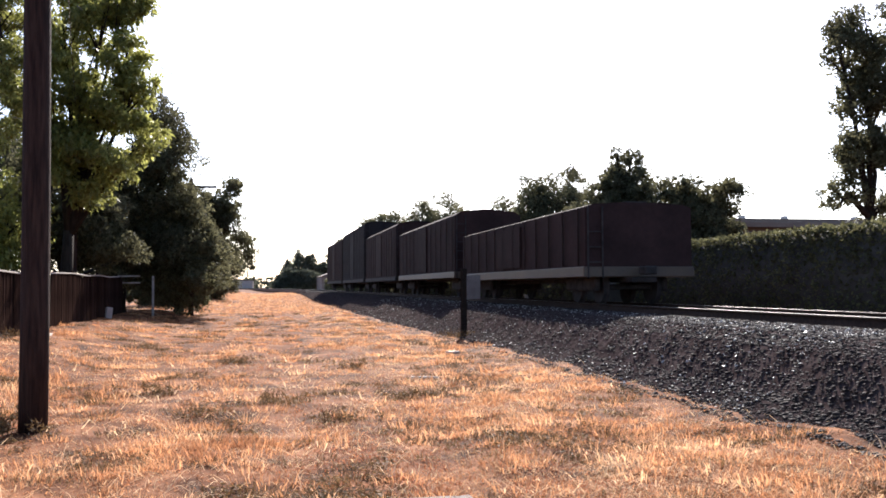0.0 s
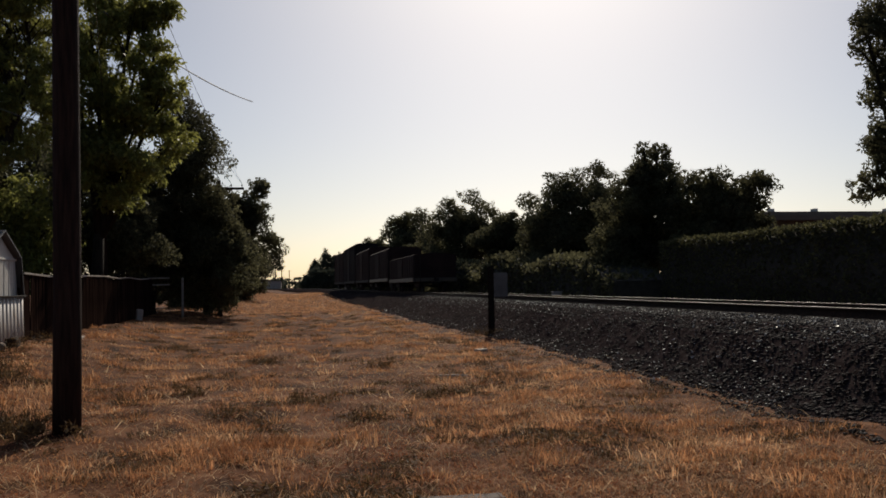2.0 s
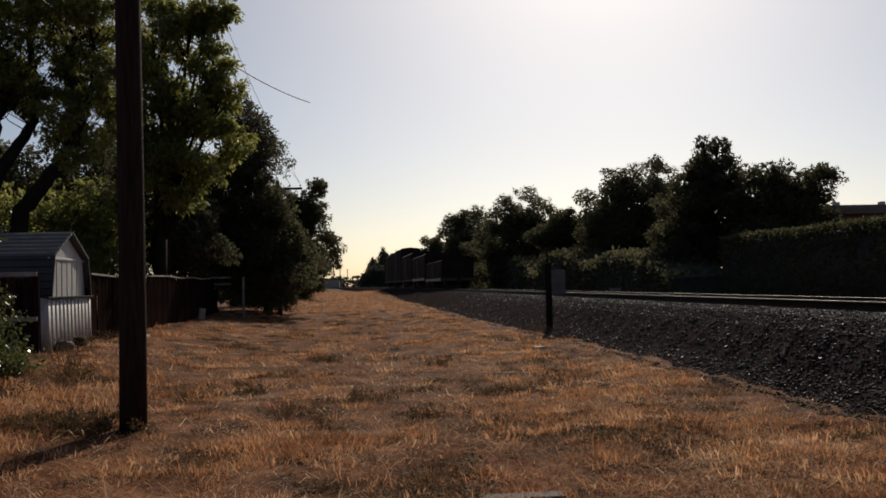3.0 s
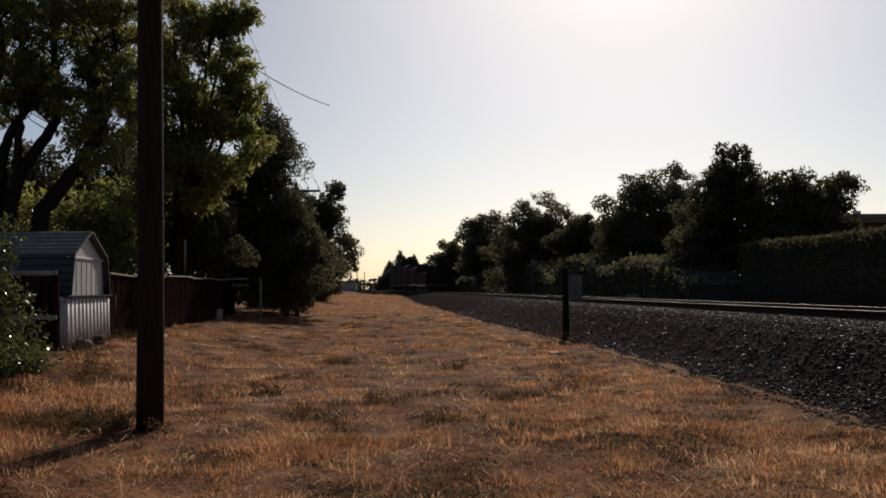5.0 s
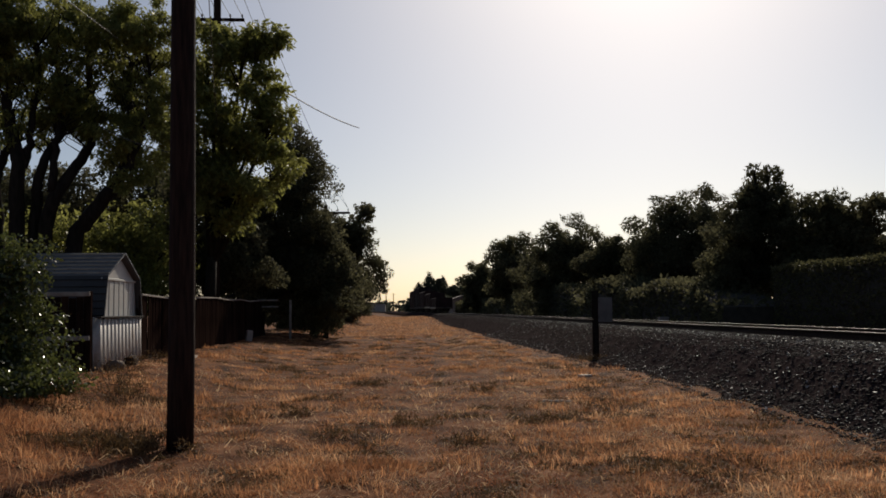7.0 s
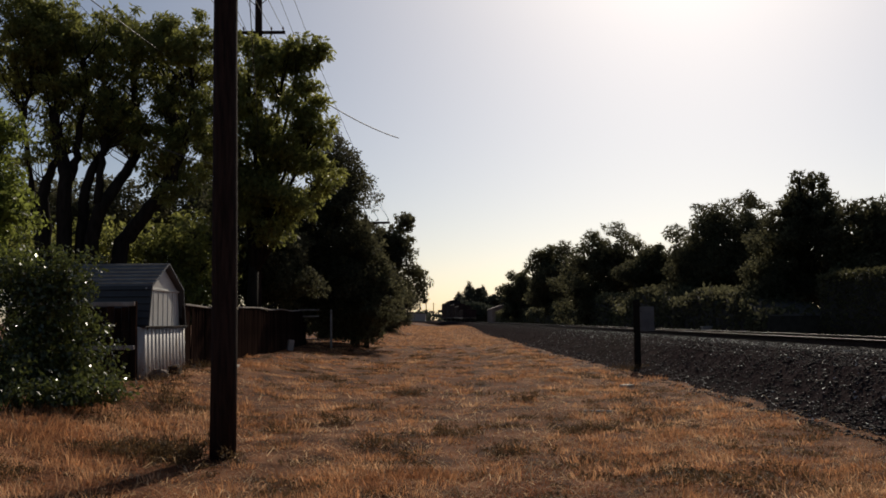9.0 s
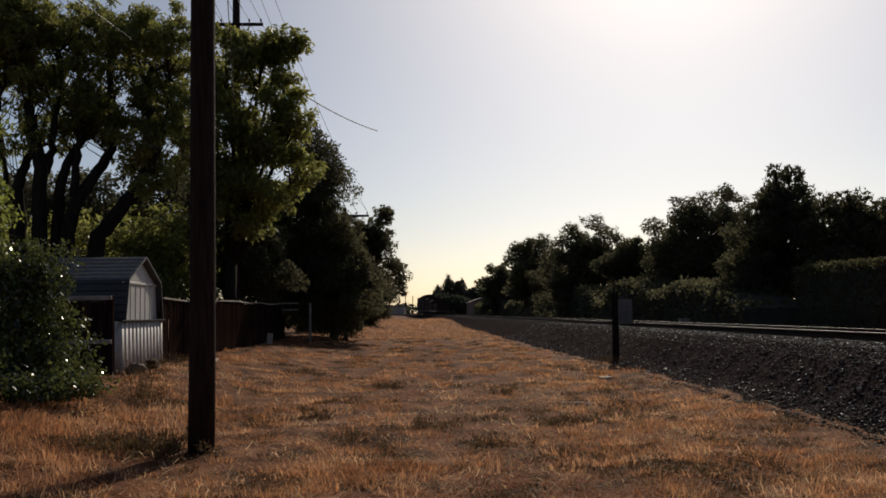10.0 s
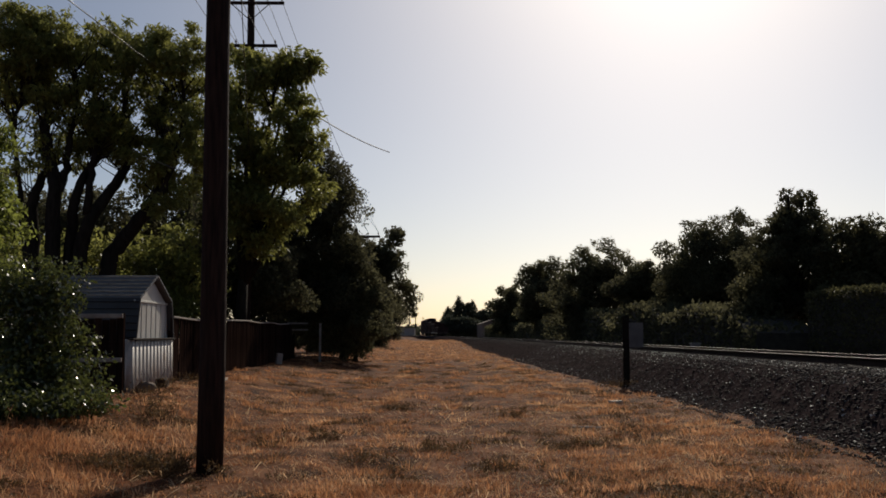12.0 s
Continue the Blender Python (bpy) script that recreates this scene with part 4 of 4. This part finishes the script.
def build_house():
    """Low brown building beyond the hedge, its long flat roof edge just above it."""
    root = empty("building", label="low brown building with a long flat roof edge beyond the hedge", category="building")
    x0, x1, y0, y1 = 24.0, 46.0, 44.6, 58.0
    bm = bmesh.new()
    for a in ((x0, x1, y0, y0 + 0.25), (x0, x1, y1 - 0.25, y1), (x0, x0 + 0.25, y0 + 0.25, y1 - 0.25), (x1 - 0.25, x1, y0 + 0.25, y1 - 0.25)):
        box(bm, *a, 0.3, 5.1)
    part("wall", bm, M_STUCCO, root)
    roof = part("roof", extrude_profile(bmesh.new(), [(y0 - 0.6, 4.75), (y0 - 0.6, 4.85), (51.3, 5.5), (y1 + 0.6, 4.85), (y1 + 0.6, 4.75)], 0, x0 - 0.5, x1 + 0.5), M_ROOF, root)
    part("fascia", boxed(x0 - 0.5, x1 + 0.5, y0 - 0.66, y0 - 0.605, 4.6, 4.87, 0.01), M_STUCCO, root)
    for x in (26.0, 28.6, 33.0):
        part("roof_vent", boxed(x, x + 0.3, 47.6, 47.9, 5.0, 5.5, 0.02), M_SHED, roof, "small pale roof vent")
    for i in range(4):
        x = 25.5 + i * 4.5
        part("window", boxed(x, x + 1.4, y0 - 0.04, y0 - 0.004, 1.6, 2.9, 0.01), M_CAR_DARK, root, "dark window")
    return root


build_house()


# distant low wall and haze-grey buildings beyond the bend
def far_block(x0, x1, y0, y1, h, mat, label):
    root = empty("far_building", label=label, category="building")
    part("wall", boxed(x0, x1, y0, y1, -0.2, h, 0.05), mat, root)
    part("roof", extrude_profile(bmesh.new(), [(x0 - 0.4, h), (x1 + 0.4, h), ((x0 + x1) / 2, h + 1.4)], 1, y0 - 0.4, y1 + 0.4), M_ROOF, root)
    return root


far_block(17.8, 25.0, 300, 330, 5.0, M_STUCCO, "distant pale building beyond the bend")
far_block(-30.0, -8.0, 640, 660, 6.0, M_WALL, "distant grey building in the haze")


# ---------------------------------------------------------------- the train
def wheelset(parent, y, gauge=0.75):
    """Two wheels on an axle, a part that turns with its bogie."""
    bm = bmesh.new()
    for s in (-1, 1):
        tube(bm, [(s * (gauge - 0.07), y, 0.46), (s * (gauge - 0.04), y, 0.46), (s * (gauge - 0.035), y, 0.46), (s * (gauge + 0.07), y, 0.46)], [0.5, 0.5, 0.455, 0.45], 18)
    tube(bm, [(-gauge, y, 0.46), (gauge, y, 0.46)], [0.08, 0.08], 8)
    return part("wheelset", bm, M_CAR_DARK, parent)


def bogie(car, y):
    b = part("bogie", boxed(-1.05, -0.88, y - 1.25, y + 1.25, 0.35, 0.72, 0.05), M_CAR_DARK, car)
    part("side_frame", boxed(0.88, 1.05, y - 1.25, y + 1.25, 0.35, 0.72, 0.05), M_CAR_DARK, b)
    part("bolster", boxed(-1.05, 1.05, y - 0.22, y + 0.22, 0.6, 0.85, 0.03), M_CAR_DARK, b)
    for d in (-0.88, 0.88):
        wheelset(b, y + d)
    return b


def freight_car(length, floor, top, mat, label, ribs, crown=0.25, stripe=False, doors=True):
    """A freight car; its origin is on the rail at the middle of its length."""
    car = empty("freight_car", label=label, category="freight car", group="cars of the passing train")
    h = length / 2
    w = 1.5
    prof = [(-w, floor), (w, floor), (w, top - crown), (w - 0.25, top - crown * 0.35), (0.6, top), (-0.6, top), (-w + 0.25, top - crown * 0.35), (-w, top - crown)]
    body = part("body", extrude_profile(bmesh.new(), prof, 1, -h + 0.35, h - 0.35), mat, car)
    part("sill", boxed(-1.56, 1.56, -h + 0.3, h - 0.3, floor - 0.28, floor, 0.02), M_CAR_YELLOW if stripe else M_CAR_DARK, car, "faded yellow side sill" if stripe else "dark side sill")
    part("underframe", boxed(-0.35, 0.35, -h, h, floor - 0.42, floor - 0.285, 0.02), M_CAR_DARK, car)
    rib_mesh = bpy.data.meshes.new("rib")
    bm = boxed(-0.035, 0.0, -0.05, 0.05, 0, top - crown - floor - 0.05)
    bm.to_mesh(rib_mesh)
    bm.free()
    rib_mesh.materials.append(mat)
    for i in range(ribs):
        y = -h + 0.8 + (length - 1.6) * i / (ribs - 1)
        for s in (-1, 1):
            share("rib", rib_mesh, body, pose(s * (w + 0.035), y, floor + 0.02))
    if doors:
        for s in (-1, 1):
            x = s * (w + 0.06)
            part("door", boxed(min(x - s * 0.04, x + s * 0.01), max(x - s * 0.04, x + s * 0.01), -1.5, 1.5, floor + 0.1, top - crown - 0.15), mat, car)
    walkway = part("running_board", boxed(-0.3, 0.3, -h + 0.5, h - 0.5, top + 0.012, top + 0.05), M_CAR_DARK, car)
    for e in (-1, 1):
        ladder = part("ladder", boxed(-1.45, -1.41, e * (h - 0.3) - 0.02, e * (h - 0.3) + 0.02, floor - 0.3, top - crown), M_CAR_DARK, car)
        part("stile", boxed(-1.05, -1.01, e * (h - 0.3) - 0.02, e * (h - 0.3) + 0.02, floor - 0.3, top - crown), M_CAR_DARK, ladder)
        for i in range(int((top - crown - floor) / 0.4)):
            part("rung", boxed(-1.41, -1.05, e * (h - 0.3) - 0.012, e * (h - 0.3) + 0.012, floor + 0.1 + 0.4 * i, floor + 0.13 + 0.4 * i), M_CAR_DARK, ladder)
        part("coupler", boxed(-0.16, 0.16, min(e * h, e * (h + 0.48)), max(e * h, e * (h + 0.48)), 0.78, 1.0, 0.03), M_CAR_DARK, car)
        bogie(car, e * (h - 2.1))
    return car


# rear of the train first: middle of each car behind the front, metres from the tail
TRAIN = []
for length, floor, top, mat, label, ribs, crown, stripe in (
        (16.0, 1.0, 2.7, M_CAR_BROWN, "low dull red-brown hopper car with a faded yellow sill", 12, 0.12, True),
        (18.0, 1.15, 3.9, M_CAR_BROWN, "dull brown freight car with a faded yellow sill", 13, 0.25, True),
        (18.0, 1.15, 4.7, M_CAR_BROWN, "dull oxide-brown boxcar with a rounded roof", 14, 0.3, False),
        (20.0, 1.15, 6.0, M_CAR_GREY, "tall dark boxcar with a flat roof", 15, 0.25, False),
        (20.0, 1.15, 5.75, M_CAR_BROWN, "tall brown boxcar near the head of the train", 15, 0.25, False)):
    start = TRAIN[-1][1] + TRAIN[-1][2] / 2 + 1.0 if TRAIN else 0.0
    TRAIN.append((freight_car(length, floor, top, mat, label, ribs, crown, stripe), start + length / 2, length))


def motions():
    """The train draws away along the bend at a steady 20 m/s."""
    for car, back, length in TRAIN:
        rows = []
        for i in range(25):
            t = 0.5 * i
            y = 22.9 + 20.3 * t + back
            rows.append((t, pose(track_x(y), y, RAIL_Z, 0, 0, math.degrees(track_turn(y)))))
        walk(car, rows)


# ---------------------------------------------------------------- far distance
def far_treeline():
    """Low far woods along the horizon, uneven and with gaps."""
    rng = np.random.default_rng(91)
    n = 900
    ang = np.radians(rng.uniform(-75, 75, n))
    dist = rng.uniform(750, 1300, n)
    h = 2.5 + 7 * rng.random(n) ** 2
    cs = np.stack([np.sin(ang) * dist, np.cos(ang) * dist, h * 0.55], 1)
    v, f = leaf_cloud(rng, cs, h, 26000, 4.2, 0.0, 0.7)
    v[:, 2] = np.maximum(v[:, 2], 0.0)
    return tagged(raw("far_woods", v, f, M_FOLIAGE_HAZED), "distant low woods along the horizon, leaves greyed for haze", "trees", kind="stuff")


far_treeline()


# ---------------------------------------------------------------- dry grass
def patch(x, y):
    """Where the mown grass stands thick (towards 1) or thin (towards 0)."""
    return 0.5 + 0.6 * noise.noise((x * 0.55, y * 0.4, 1.7)) + 0.4 * noise.noise((x * 1.6, y * 1.3, 4.2))


def bare(x, y):
    """Scuffed places where hardly any grass stands."""
    return noise.noise((x * 0.75, y * 0.5, 21.0)) + 0.45 * noise.noise((x * 2.1, y * 1.5, 5.5)) > 0.2


def rusty(x, y):
    return noise.noise((x * 0.8, y * 0.22, 12.3)) + 0.5 * noise.noise((x * 2.1, y * 1.2, 3.3))


def blades(name, mat, label, seed, count, height, want, width=0.0032, y_range=(4.2, 75.0), x_range=(-9.5, 6.4), flat=0.0, bias=1.6, bunch=1, spread=0.06, in_bare=0.12):
    """Bent blades of grass in bunches, broader with distance; want(x, y, patch) gives the chance of a bunch."""
    rng = np.random.default_rng(seed)
    a, b = y_range
    tries = count // bunch * 4
    u = rng.random(tries)
    yy = (a ** (1 - bias) + u * (b ** (1 - bias) - a ** (1 - bias))) ** (1 / (1 - bias))
    xx = rng.uniform(x_range[0], x_range[1], tries)
    keep = rng.random(tries)
    half = 0.62 * yy + 1.0
    xs, ys, hs = [], [], []
    for x, y, k, w in zip(xx, yy, keep, half):
        if abs(x) > w or x > track_x(y) - bed_edge(y) + 0.22 + 0.3 * rng.normal():
            continue
        if k < want(x, y, patch(x, y)) * (in_bare if bare(x, y) else 1.0):
            xs.append(x), ys.append(y)
            if len(xs) * bunch >= count:
                break
    size = np.repeat(0.6 + 0.8 * rng.random(len(xs)), bunch)
    x, y = np.repeat(xs, bunch), np.repeat(ys, bunch)
    n = len(x)
    if bunch > 1:
        grow = spread * (1 + y / 40)
        x, y = x + rng.normal(size=n) * grow, y + rng.normal(size=n) * grow
    z = np.array([ground_z(p, q) for p, q in zip(x, y)])
    turn = rng.random(n) * math.tau
    h = height * size * (0.45 + 0.9 * rng.random(n) ** 1.5)
    lean = (0.45 + 1.15 * rng.random(n)) * (1 - flat) + flat * (1.2 + 0.3 * rng.random(n))
    w = 0.62 * width * (1 + y / 9) * (0.6 + 0.8 * rng.random(n))
    d = np.stack([np.cos(turn), np.sin(turn), 0 * turn], 1)
    side = np.stack([-np.sin(turn + 0.6 * rng.normal(size=n)), np.cos(turn), 0 * turn], 1)
    p0 = np.stack([x, y, z - 0.012 + 0.02 * flat], 1)
    up = np.array([0, 0, 1.0])
    m = p0 + (d * np.sin(lean * 0.5)[:, None] + up * np.cos(lean * (0.5 + 0.6 * flat))[:, None]) * (h * 0.55)[:, None]
    t = m + (d * np.sin(lean * 1.2)[:, None] + up * np.maximum(np.cos(lean * 1.2), 0.0)[:, None]) * (h * 0.5)[:, None]
    s = side * w[:, None]
    verts = np.stack([p0 - s, p0 + s, m + s * 0.7, m - s * 0.7, t], 1).reshape(-1, 3)
    i = np.arange(n)[:, None] * 5
    faces = np.concatenate([i + [0, 1, 2], i + [0, 2, 3], i + [3, 2, 4]], 1).reshape(-1, 3)
    return tagged(raw(name, verts, faces, mat), label, "grass", kind="stuff")


blades("dry_grass", M_STRAW, "short mown straw-coloured dry grass", 101, 78000, 0.055, lambda x, y, p: 1.6 * max(0.0, p - 0.42) + 0.35 * math.exp(-((x - 3.9) / 0.9) ** 2), bunch=14, spread=0.06)
blades("grass_tufts", M_STRAW, "straw-coloured tufts left by the mower", 105, 54000, 0.11, lambda x, y, p: 1.5 * max(0.0, p - 0.48), bunch=34, spread=0.05, width=0.003)
# real rusty patches; the dense middle band paints a red lens flare
blades("rusty_grass", M_RUST_GRASS, "patches of rust-brown dry grass, denser down the middle for red flare", 102, 76000, 0.042, lambda x, y, p: 1.5 * max(0.0, rusty(x, y) + 0.36 * math.exp(-((x - 0.5) / 1.6) ** 2) - 0.02), bunch=16, spread=0.08)
blades("straw_litter", M_LITTER, "pale cut straw lying on the ground", 103, 80000, 0.1, lambda x, y, p: 0.03 + 0.6 * max(0.0, p - 0.35) + 0.7 * math.exp(-((x - 3.4) / 1.3) ** 2), width=0.0032, flat=0.8, bunch=5, spread=0.09)


blades("thatch", M_THATCH, "brown matted thatch of trodden dry stalks", 109, 110000, 0.06, lambda x, y, p: 0.4 + 0.4 * math.exp(-((x - 2.9) / 0.7) ** 2), width=0.0042, flat=0.7, bunch=8, spread=0.12, in_bare=1.8)


def hummocks(seed, count, height, mat, label, name, where, y_range=(5.0, 60.0), bias=1.7):
    """Dense mounds of bent grass: each a bunch of blades that leans outwards, so that it shades its near side."""
    rng = np.random.default_rng(seed)
    a, b = y_range
    x0, y0, size = [], [], []
    while len(x0) < count:
        u = rng.random()
        y = (a ** (1 - bias) + u * (b ** (1 - bias) - a ** (1 - bias))) ** (1 / (1 - bias))
        x = rng.uniform(-6.2, 6.2)
        if abs(x) > 0.62 * y + 1 or x > track_x(y) - bed_edge(y) - 0.1 or rng.random() > where(x, y):
            continue
        x0.append(x), y0.append(y), size.append(0.5 + 0.9 * rng.random())
    k = 64
    n = count * k
    big = np.repeat(size, k)
    ang, rad = rng.random(n) * math.tau, np.sqrt(rng.random(n)) * 0.17 * big
    x, y = np.repeat(x0, k) + np.cos(ang) * rad * 1.5, np.repeat(y0, k) + np.sin(ang) * rad
    z = np.array([ground_z(p, q) for p, q in zip(x, y)]) - 0.01
    d = np.stack([np.cos(ang), np.sin(ang), 0 * ang], 1)
    side = np.stack([-np.sin(ang + rng.normal(size=n)), np.cos(ang), 0 * ang], 1)
    h = height * big * (0.5 + 0.7 * rng.random(n))
    w = 0.0022 * (1 + y / 9) * (0.6 + 0.8 * rng.random(n))
    lean = 0.4 + 1.1 * rng.random(n)
    up = np.array([0, 0, 1.0])
    p0 = np.stack([x, y, z], 1)
    m = p0 + (d * np.sin(lean * 0.5)[:, None] + up * np.cos(lean * 0.5)[:, None]) * (h * 0.6)[:, None]
    t = m + (d * np.sin(lean * 1.4)[:, None] + up * np.cos(lean * 1.4)[:, None]) * (h * 0.5)[:, None]
    s = side * w[:, None]
    verts = np.stack([p0 - s, p0 + s, m + s * 0.7, m - s * 0.7, t], 1).reshape(-1, 3)
    i = np.arange(n)[:, None] * 5
    faces = np.concatenate([i + [0, 1, 2], i + [0, 2, 3], i + [3, 2, 4]], 1).reshape(-1, 3)
    return tagged(raw(name, verts, faces, mat), label, "grass", kind="stuff")


hummocks(121, 800, 0.12, M_STRAW, "golden mounds of uncut dry grass", "grass_mounds", lambda x, y: 0.15 + max(0.0, patch(x, y) - 0.4) + 0.5 * math.exp(-((x - 3.7) / 0.9) ** 2))
hummocks(122, 520, 0.09, M_WEED, "dark brown-green mounds of trodden weeds", "weed_mounds", lambda x, y: 0.08 + 0.8 * bare(x, y))


def low_weeds():
    """Flat leafy weeds in patches of the mown grass."""
    rng = np.random.default_rng(104)
    cs, ss = [], []
    while len(cs) < 800:
        y = 5.0 + 40 * rng.random() ** 2
        x = rng.uniform(-6.0, 5.0)
        if abs(x) < 0.62 * y + 1 and bare(x, y):
            cs.append((x, y, ground_z(x, y) + 0.02))
            ss.append(0.06 + 0.16 * rng.random())
    v, f = leaf_cloud(rng, np.array(cs), np.array(ss), 36000, 0.045, -0.2, 0.4)
    g = np.array([ground_z(a, b) for a, b, c in v])
    v[:, 2] = g + np.abs(v[:, 2] - g) * 0.6
    return tagged(raw("weeds", v, f, M_WEED), "low dull green-brown weeds among the dry grass", "weeds", kind="stuff")


low_weeds()
blades("loose_straw", M_LITTER, "long loose straws on the mown grass", 108, 11000, 0.3, lambda x, y, p: 0.5, width=0.0035, flat=0.8, y_range=(4.2, 22.0))
blades("tall_grass", M_STRAW, "longer golden dry grass beside the shrub", 107, 16000, 0.2, lambda x, y, p: 0.3 + 0.6 * p, y_range=(6.5, 17.0), x_range=(-8.0, -3.2), bunch=16, spread=0.07, width=0.003)
blades("far_grass", M_STRAW, "dry grass along the track further off", 106, 30000, 0.14, lambda x, y, p: 0.3 + p, y_range=(55.0, 230.0), x_range=(-7.0, 6.0), bias=1.2, bunch=6, spread=0.2)


def tuft(x, y, height, label, seed, mat, count=90, spread=0.22):
    """One tuft of weeds: a low mound of small leaves with a few bent stalks."""
    rng = np.random.default_rng(seed)
    root = empty("weed_tuft", pose(x, y, ground_z(x, y)), label=label, category="weeds", group="weed tufts in the grass")
    n = 14
    c = np.stack([rng.normal(size=n) * spread, rng.normal(size=n) * spread, height * 0.55 * rng.random(n)], 1)
    v, f = leaf_cloud(rng, c, np.full(n, height * 0.45), count * 9, 0.05, -0.4, 0.3)
    v[:, 2] = np.abs(v[:, 2])
    tagged(raw("foliage", v, f, mat, root), kind="stuff")
    k = 7
    px, py, a = rng.normal(size=k) * spread, rng.normal(size=k) * spread, rng.random(k) * math.tau
    for q in range(k):
        h = height * (0.8 + 0.6 * rng.random())
        dx, dy = math.cos(a[q]) * h * 0.4, math.sin(a[q]) * h * 0.4
        part("stalk", tube(bmesh.new(), [(px[q], py[q], -0.02), (px[q] + dx * 0.4, py[q] + dy * 0.4, h * 0.6), (px[q] + dx, py[q] + dy, h)], [0.005, 0.004, 0.002], 4), mat, root)
    return root


for i, (x, y, h) in enumerate(((-2.95, 10.6, 0.24), (-3.2, 10.8, 0.3), (-2.95, 11.2, 0.26), (-2.75, 10.75, 0.2), (-3.45, 10.6, 0.22), (-3.7, 10.9, 0.18))):
    tuft(x, y, h, "dry brown weeds round the foot of the timber pole", 200 + i, M_WEED)
for i, (x, y, h) in enumerate(((0.1, 13.2, 0.2), (-1.6, 14.8, 0.18), (0.9, 11.0, 0.2), (-4.5, 15.5, 0.3), (-5.0, 17.0, 0.35), (-5.3, 13.6, 0.4), (-4.7, 13.2, 0.35),
                               (2.2, 13.5, 0.16), (1.6, 18.0, 0.2), (-0.6, 19.5, 0.2), (6.1, 27.8, 0.3), (5.7, 28.3, 0.35), (-5.6, 19.4, 0.35), (-5.8, 22.6, 0.35), (-5.9, 25.0, 0.3))):
    tuft(x, y, h, "low tuft of brownish weeds in mown grass", 230 + i, M_WEED, 50, 0.2)


# ---------------------------------------------------------------- ballast stones and ties
def stone_shapes(rng, n):
    """Angular stones: jittered octahedra, as vertices (n, 6, 3)."""
    base = np.array([(1, 0, 0), (-1, 0, 0), (0, 1, 0), (0, -1, 0), (0, 0, 1), (0, 0, -1)], float)
    v = base[None] * rng.uniform(0.55, 1.2, (n, 6, 1)) + rng.normal(size=(n, 6, 3)) * 0.2
    a = rng.random(n) * math.tau
    b = rng.normal(size=n) * 0.6
    c, s = np.cos(a), np.sin(a)
    r1 = np.zeros((n, 3, 3))
    r1[:, 0, 0], r1[:, 0, 1], r1[:, 1, 0], r1[:, 1, 1], r1[:, 2, 2] = c, -s, s, c, 1
    c, s = np.cos(b), np.sin(b)
    r2 = np.zeros((n, 3, 3))
    r2[:, 0, 0], r2[:, 1, 1], r2[:, 1, 2], r2[:, 2, 1], r2[:, 2, 2] = 1, c, -s, s, c
    return np.einsum('nij,njk,nlk->nli', r1, r2, v) * np.array([1.3, 1.1, 0.5])


OCTA = np.array([(0, 2, 4), (2, 1, 4), (1, 3, 4), (3, 0, 4), (2, 0, 5), (1, 2, 5), (3, 1, 5), (0, 3, 5)])


def ballast():
    rng = np.random.default_rng(301)
    n = 50000
    bias = 1.45
    u = rng.random(n)
    y = (6.0 ** (1 - bias) + u * (170.0 ** (1 - bias) - 6.0 ** (1 - bias))) ** (1 / (1 - bias))
    e = np.array([bed_edge(q) for q in y])
    s = -e - 0.25 + (e - 0.5) * rng.random(n) ** 0.85
    x = np.array([track_x(q) for q in y]) + s
    z = np.array([bed_z(a, b) for a, b in zip(x, y)])
    size = (0.012 + 0.026 * rng.random(n) ** 2.2) * (1 + 0.008 * y)
    v = stone_shapes(rng, n) * size[:, None, None] + np.stack([x, y, z + 0.008], 1)[:, None]
    faces = (np.arange(n)[:, None, None] * 6 + OCTA[None]).reshape(-1, 3)
    tagged(raw("ballast", v.reshape(-1, 3), faces, M_STONE), "loose dark angular crushed stone beside the track", "gravel", kind="stuff")
    # small stones scattered as painted glints, pale rather than lit
    m = 2600
    yy = 11.0 + 45 * rng.random(m) ** 1.6
    xx = np.array([track_x(q) - bed_edge(q) + 0.1 + (bed_edge(q) - 1.3) * u for q, u in zip(yy, rng.random(m))])
    zz = np.array([bed_z(a, b) for a, b in zip(xx, yy)])
    v = stone_shapes(rng, m) * (rng.uniform(0.007, 0.018, m) * (1 + 0.012 * yy))[:, None, None] + np.stack([xx, yy, zz + 0.03], 1)[:, None]
    faces = (np.arange(m)[:, None, None] * 6 + OCTA[None]).reshape(-1, 3)
    tagged(raw("pale_ballast", v.reshape(-1, 3), faces, M_GLINT_STONE), "stones coloured pale for the glints on the dark ballast", "gravel", kind="stuff")
    # the nearest stones one by one, a fifth of them pale as painted glints
    meshes = []
    for k in range(10):
        me = bpy.data.meshes.new("stone")
        sh = stone_shapes(rng, 1)[0] * 0.034
        me.from_pydata([tuple(p) for p in sh], [], [tuple(int(q) for q in f) for f in OCTA])
        me.materials.append(M_GLINT_STONE if k in (3, 7) else M_STONE)
        meshes.append(me)
    for k in range(280):
        yy = rng.uniform(11.5, 18)
        xx = track_x(yy) - bed_edge(yy) + rng.uniform(-0.3, 2.4)
        share("stone", meshes[k % 10], track_bed, pose(xx, yy, bed_z(xx, yy) + 0.02, rng.uniform(-30, 30), rng.uniform(-30, 30), rng.uniform(0, 360)))


def ties():
    me = bpy.data.meshes.new("tie")
    bm = boxed(-1.3, 1.3, -0.11, 0.11, -0.16, 0.0, 0.012)
    bm.to_mesh(me)
    bm.free()
    me.materials.append(M_TIE)
    rng = random.Random(8)
    for k in range(220):
        y = 6.0 + k * 0.55
        share("tie", me, track_bed, pose(track_x(y) + rng.uniform(-0.04, 0.04), y, RAIL_Z - 0.165, 0, 0, rng.uniform(-1, 1)))


ballast()
ties()


motions()
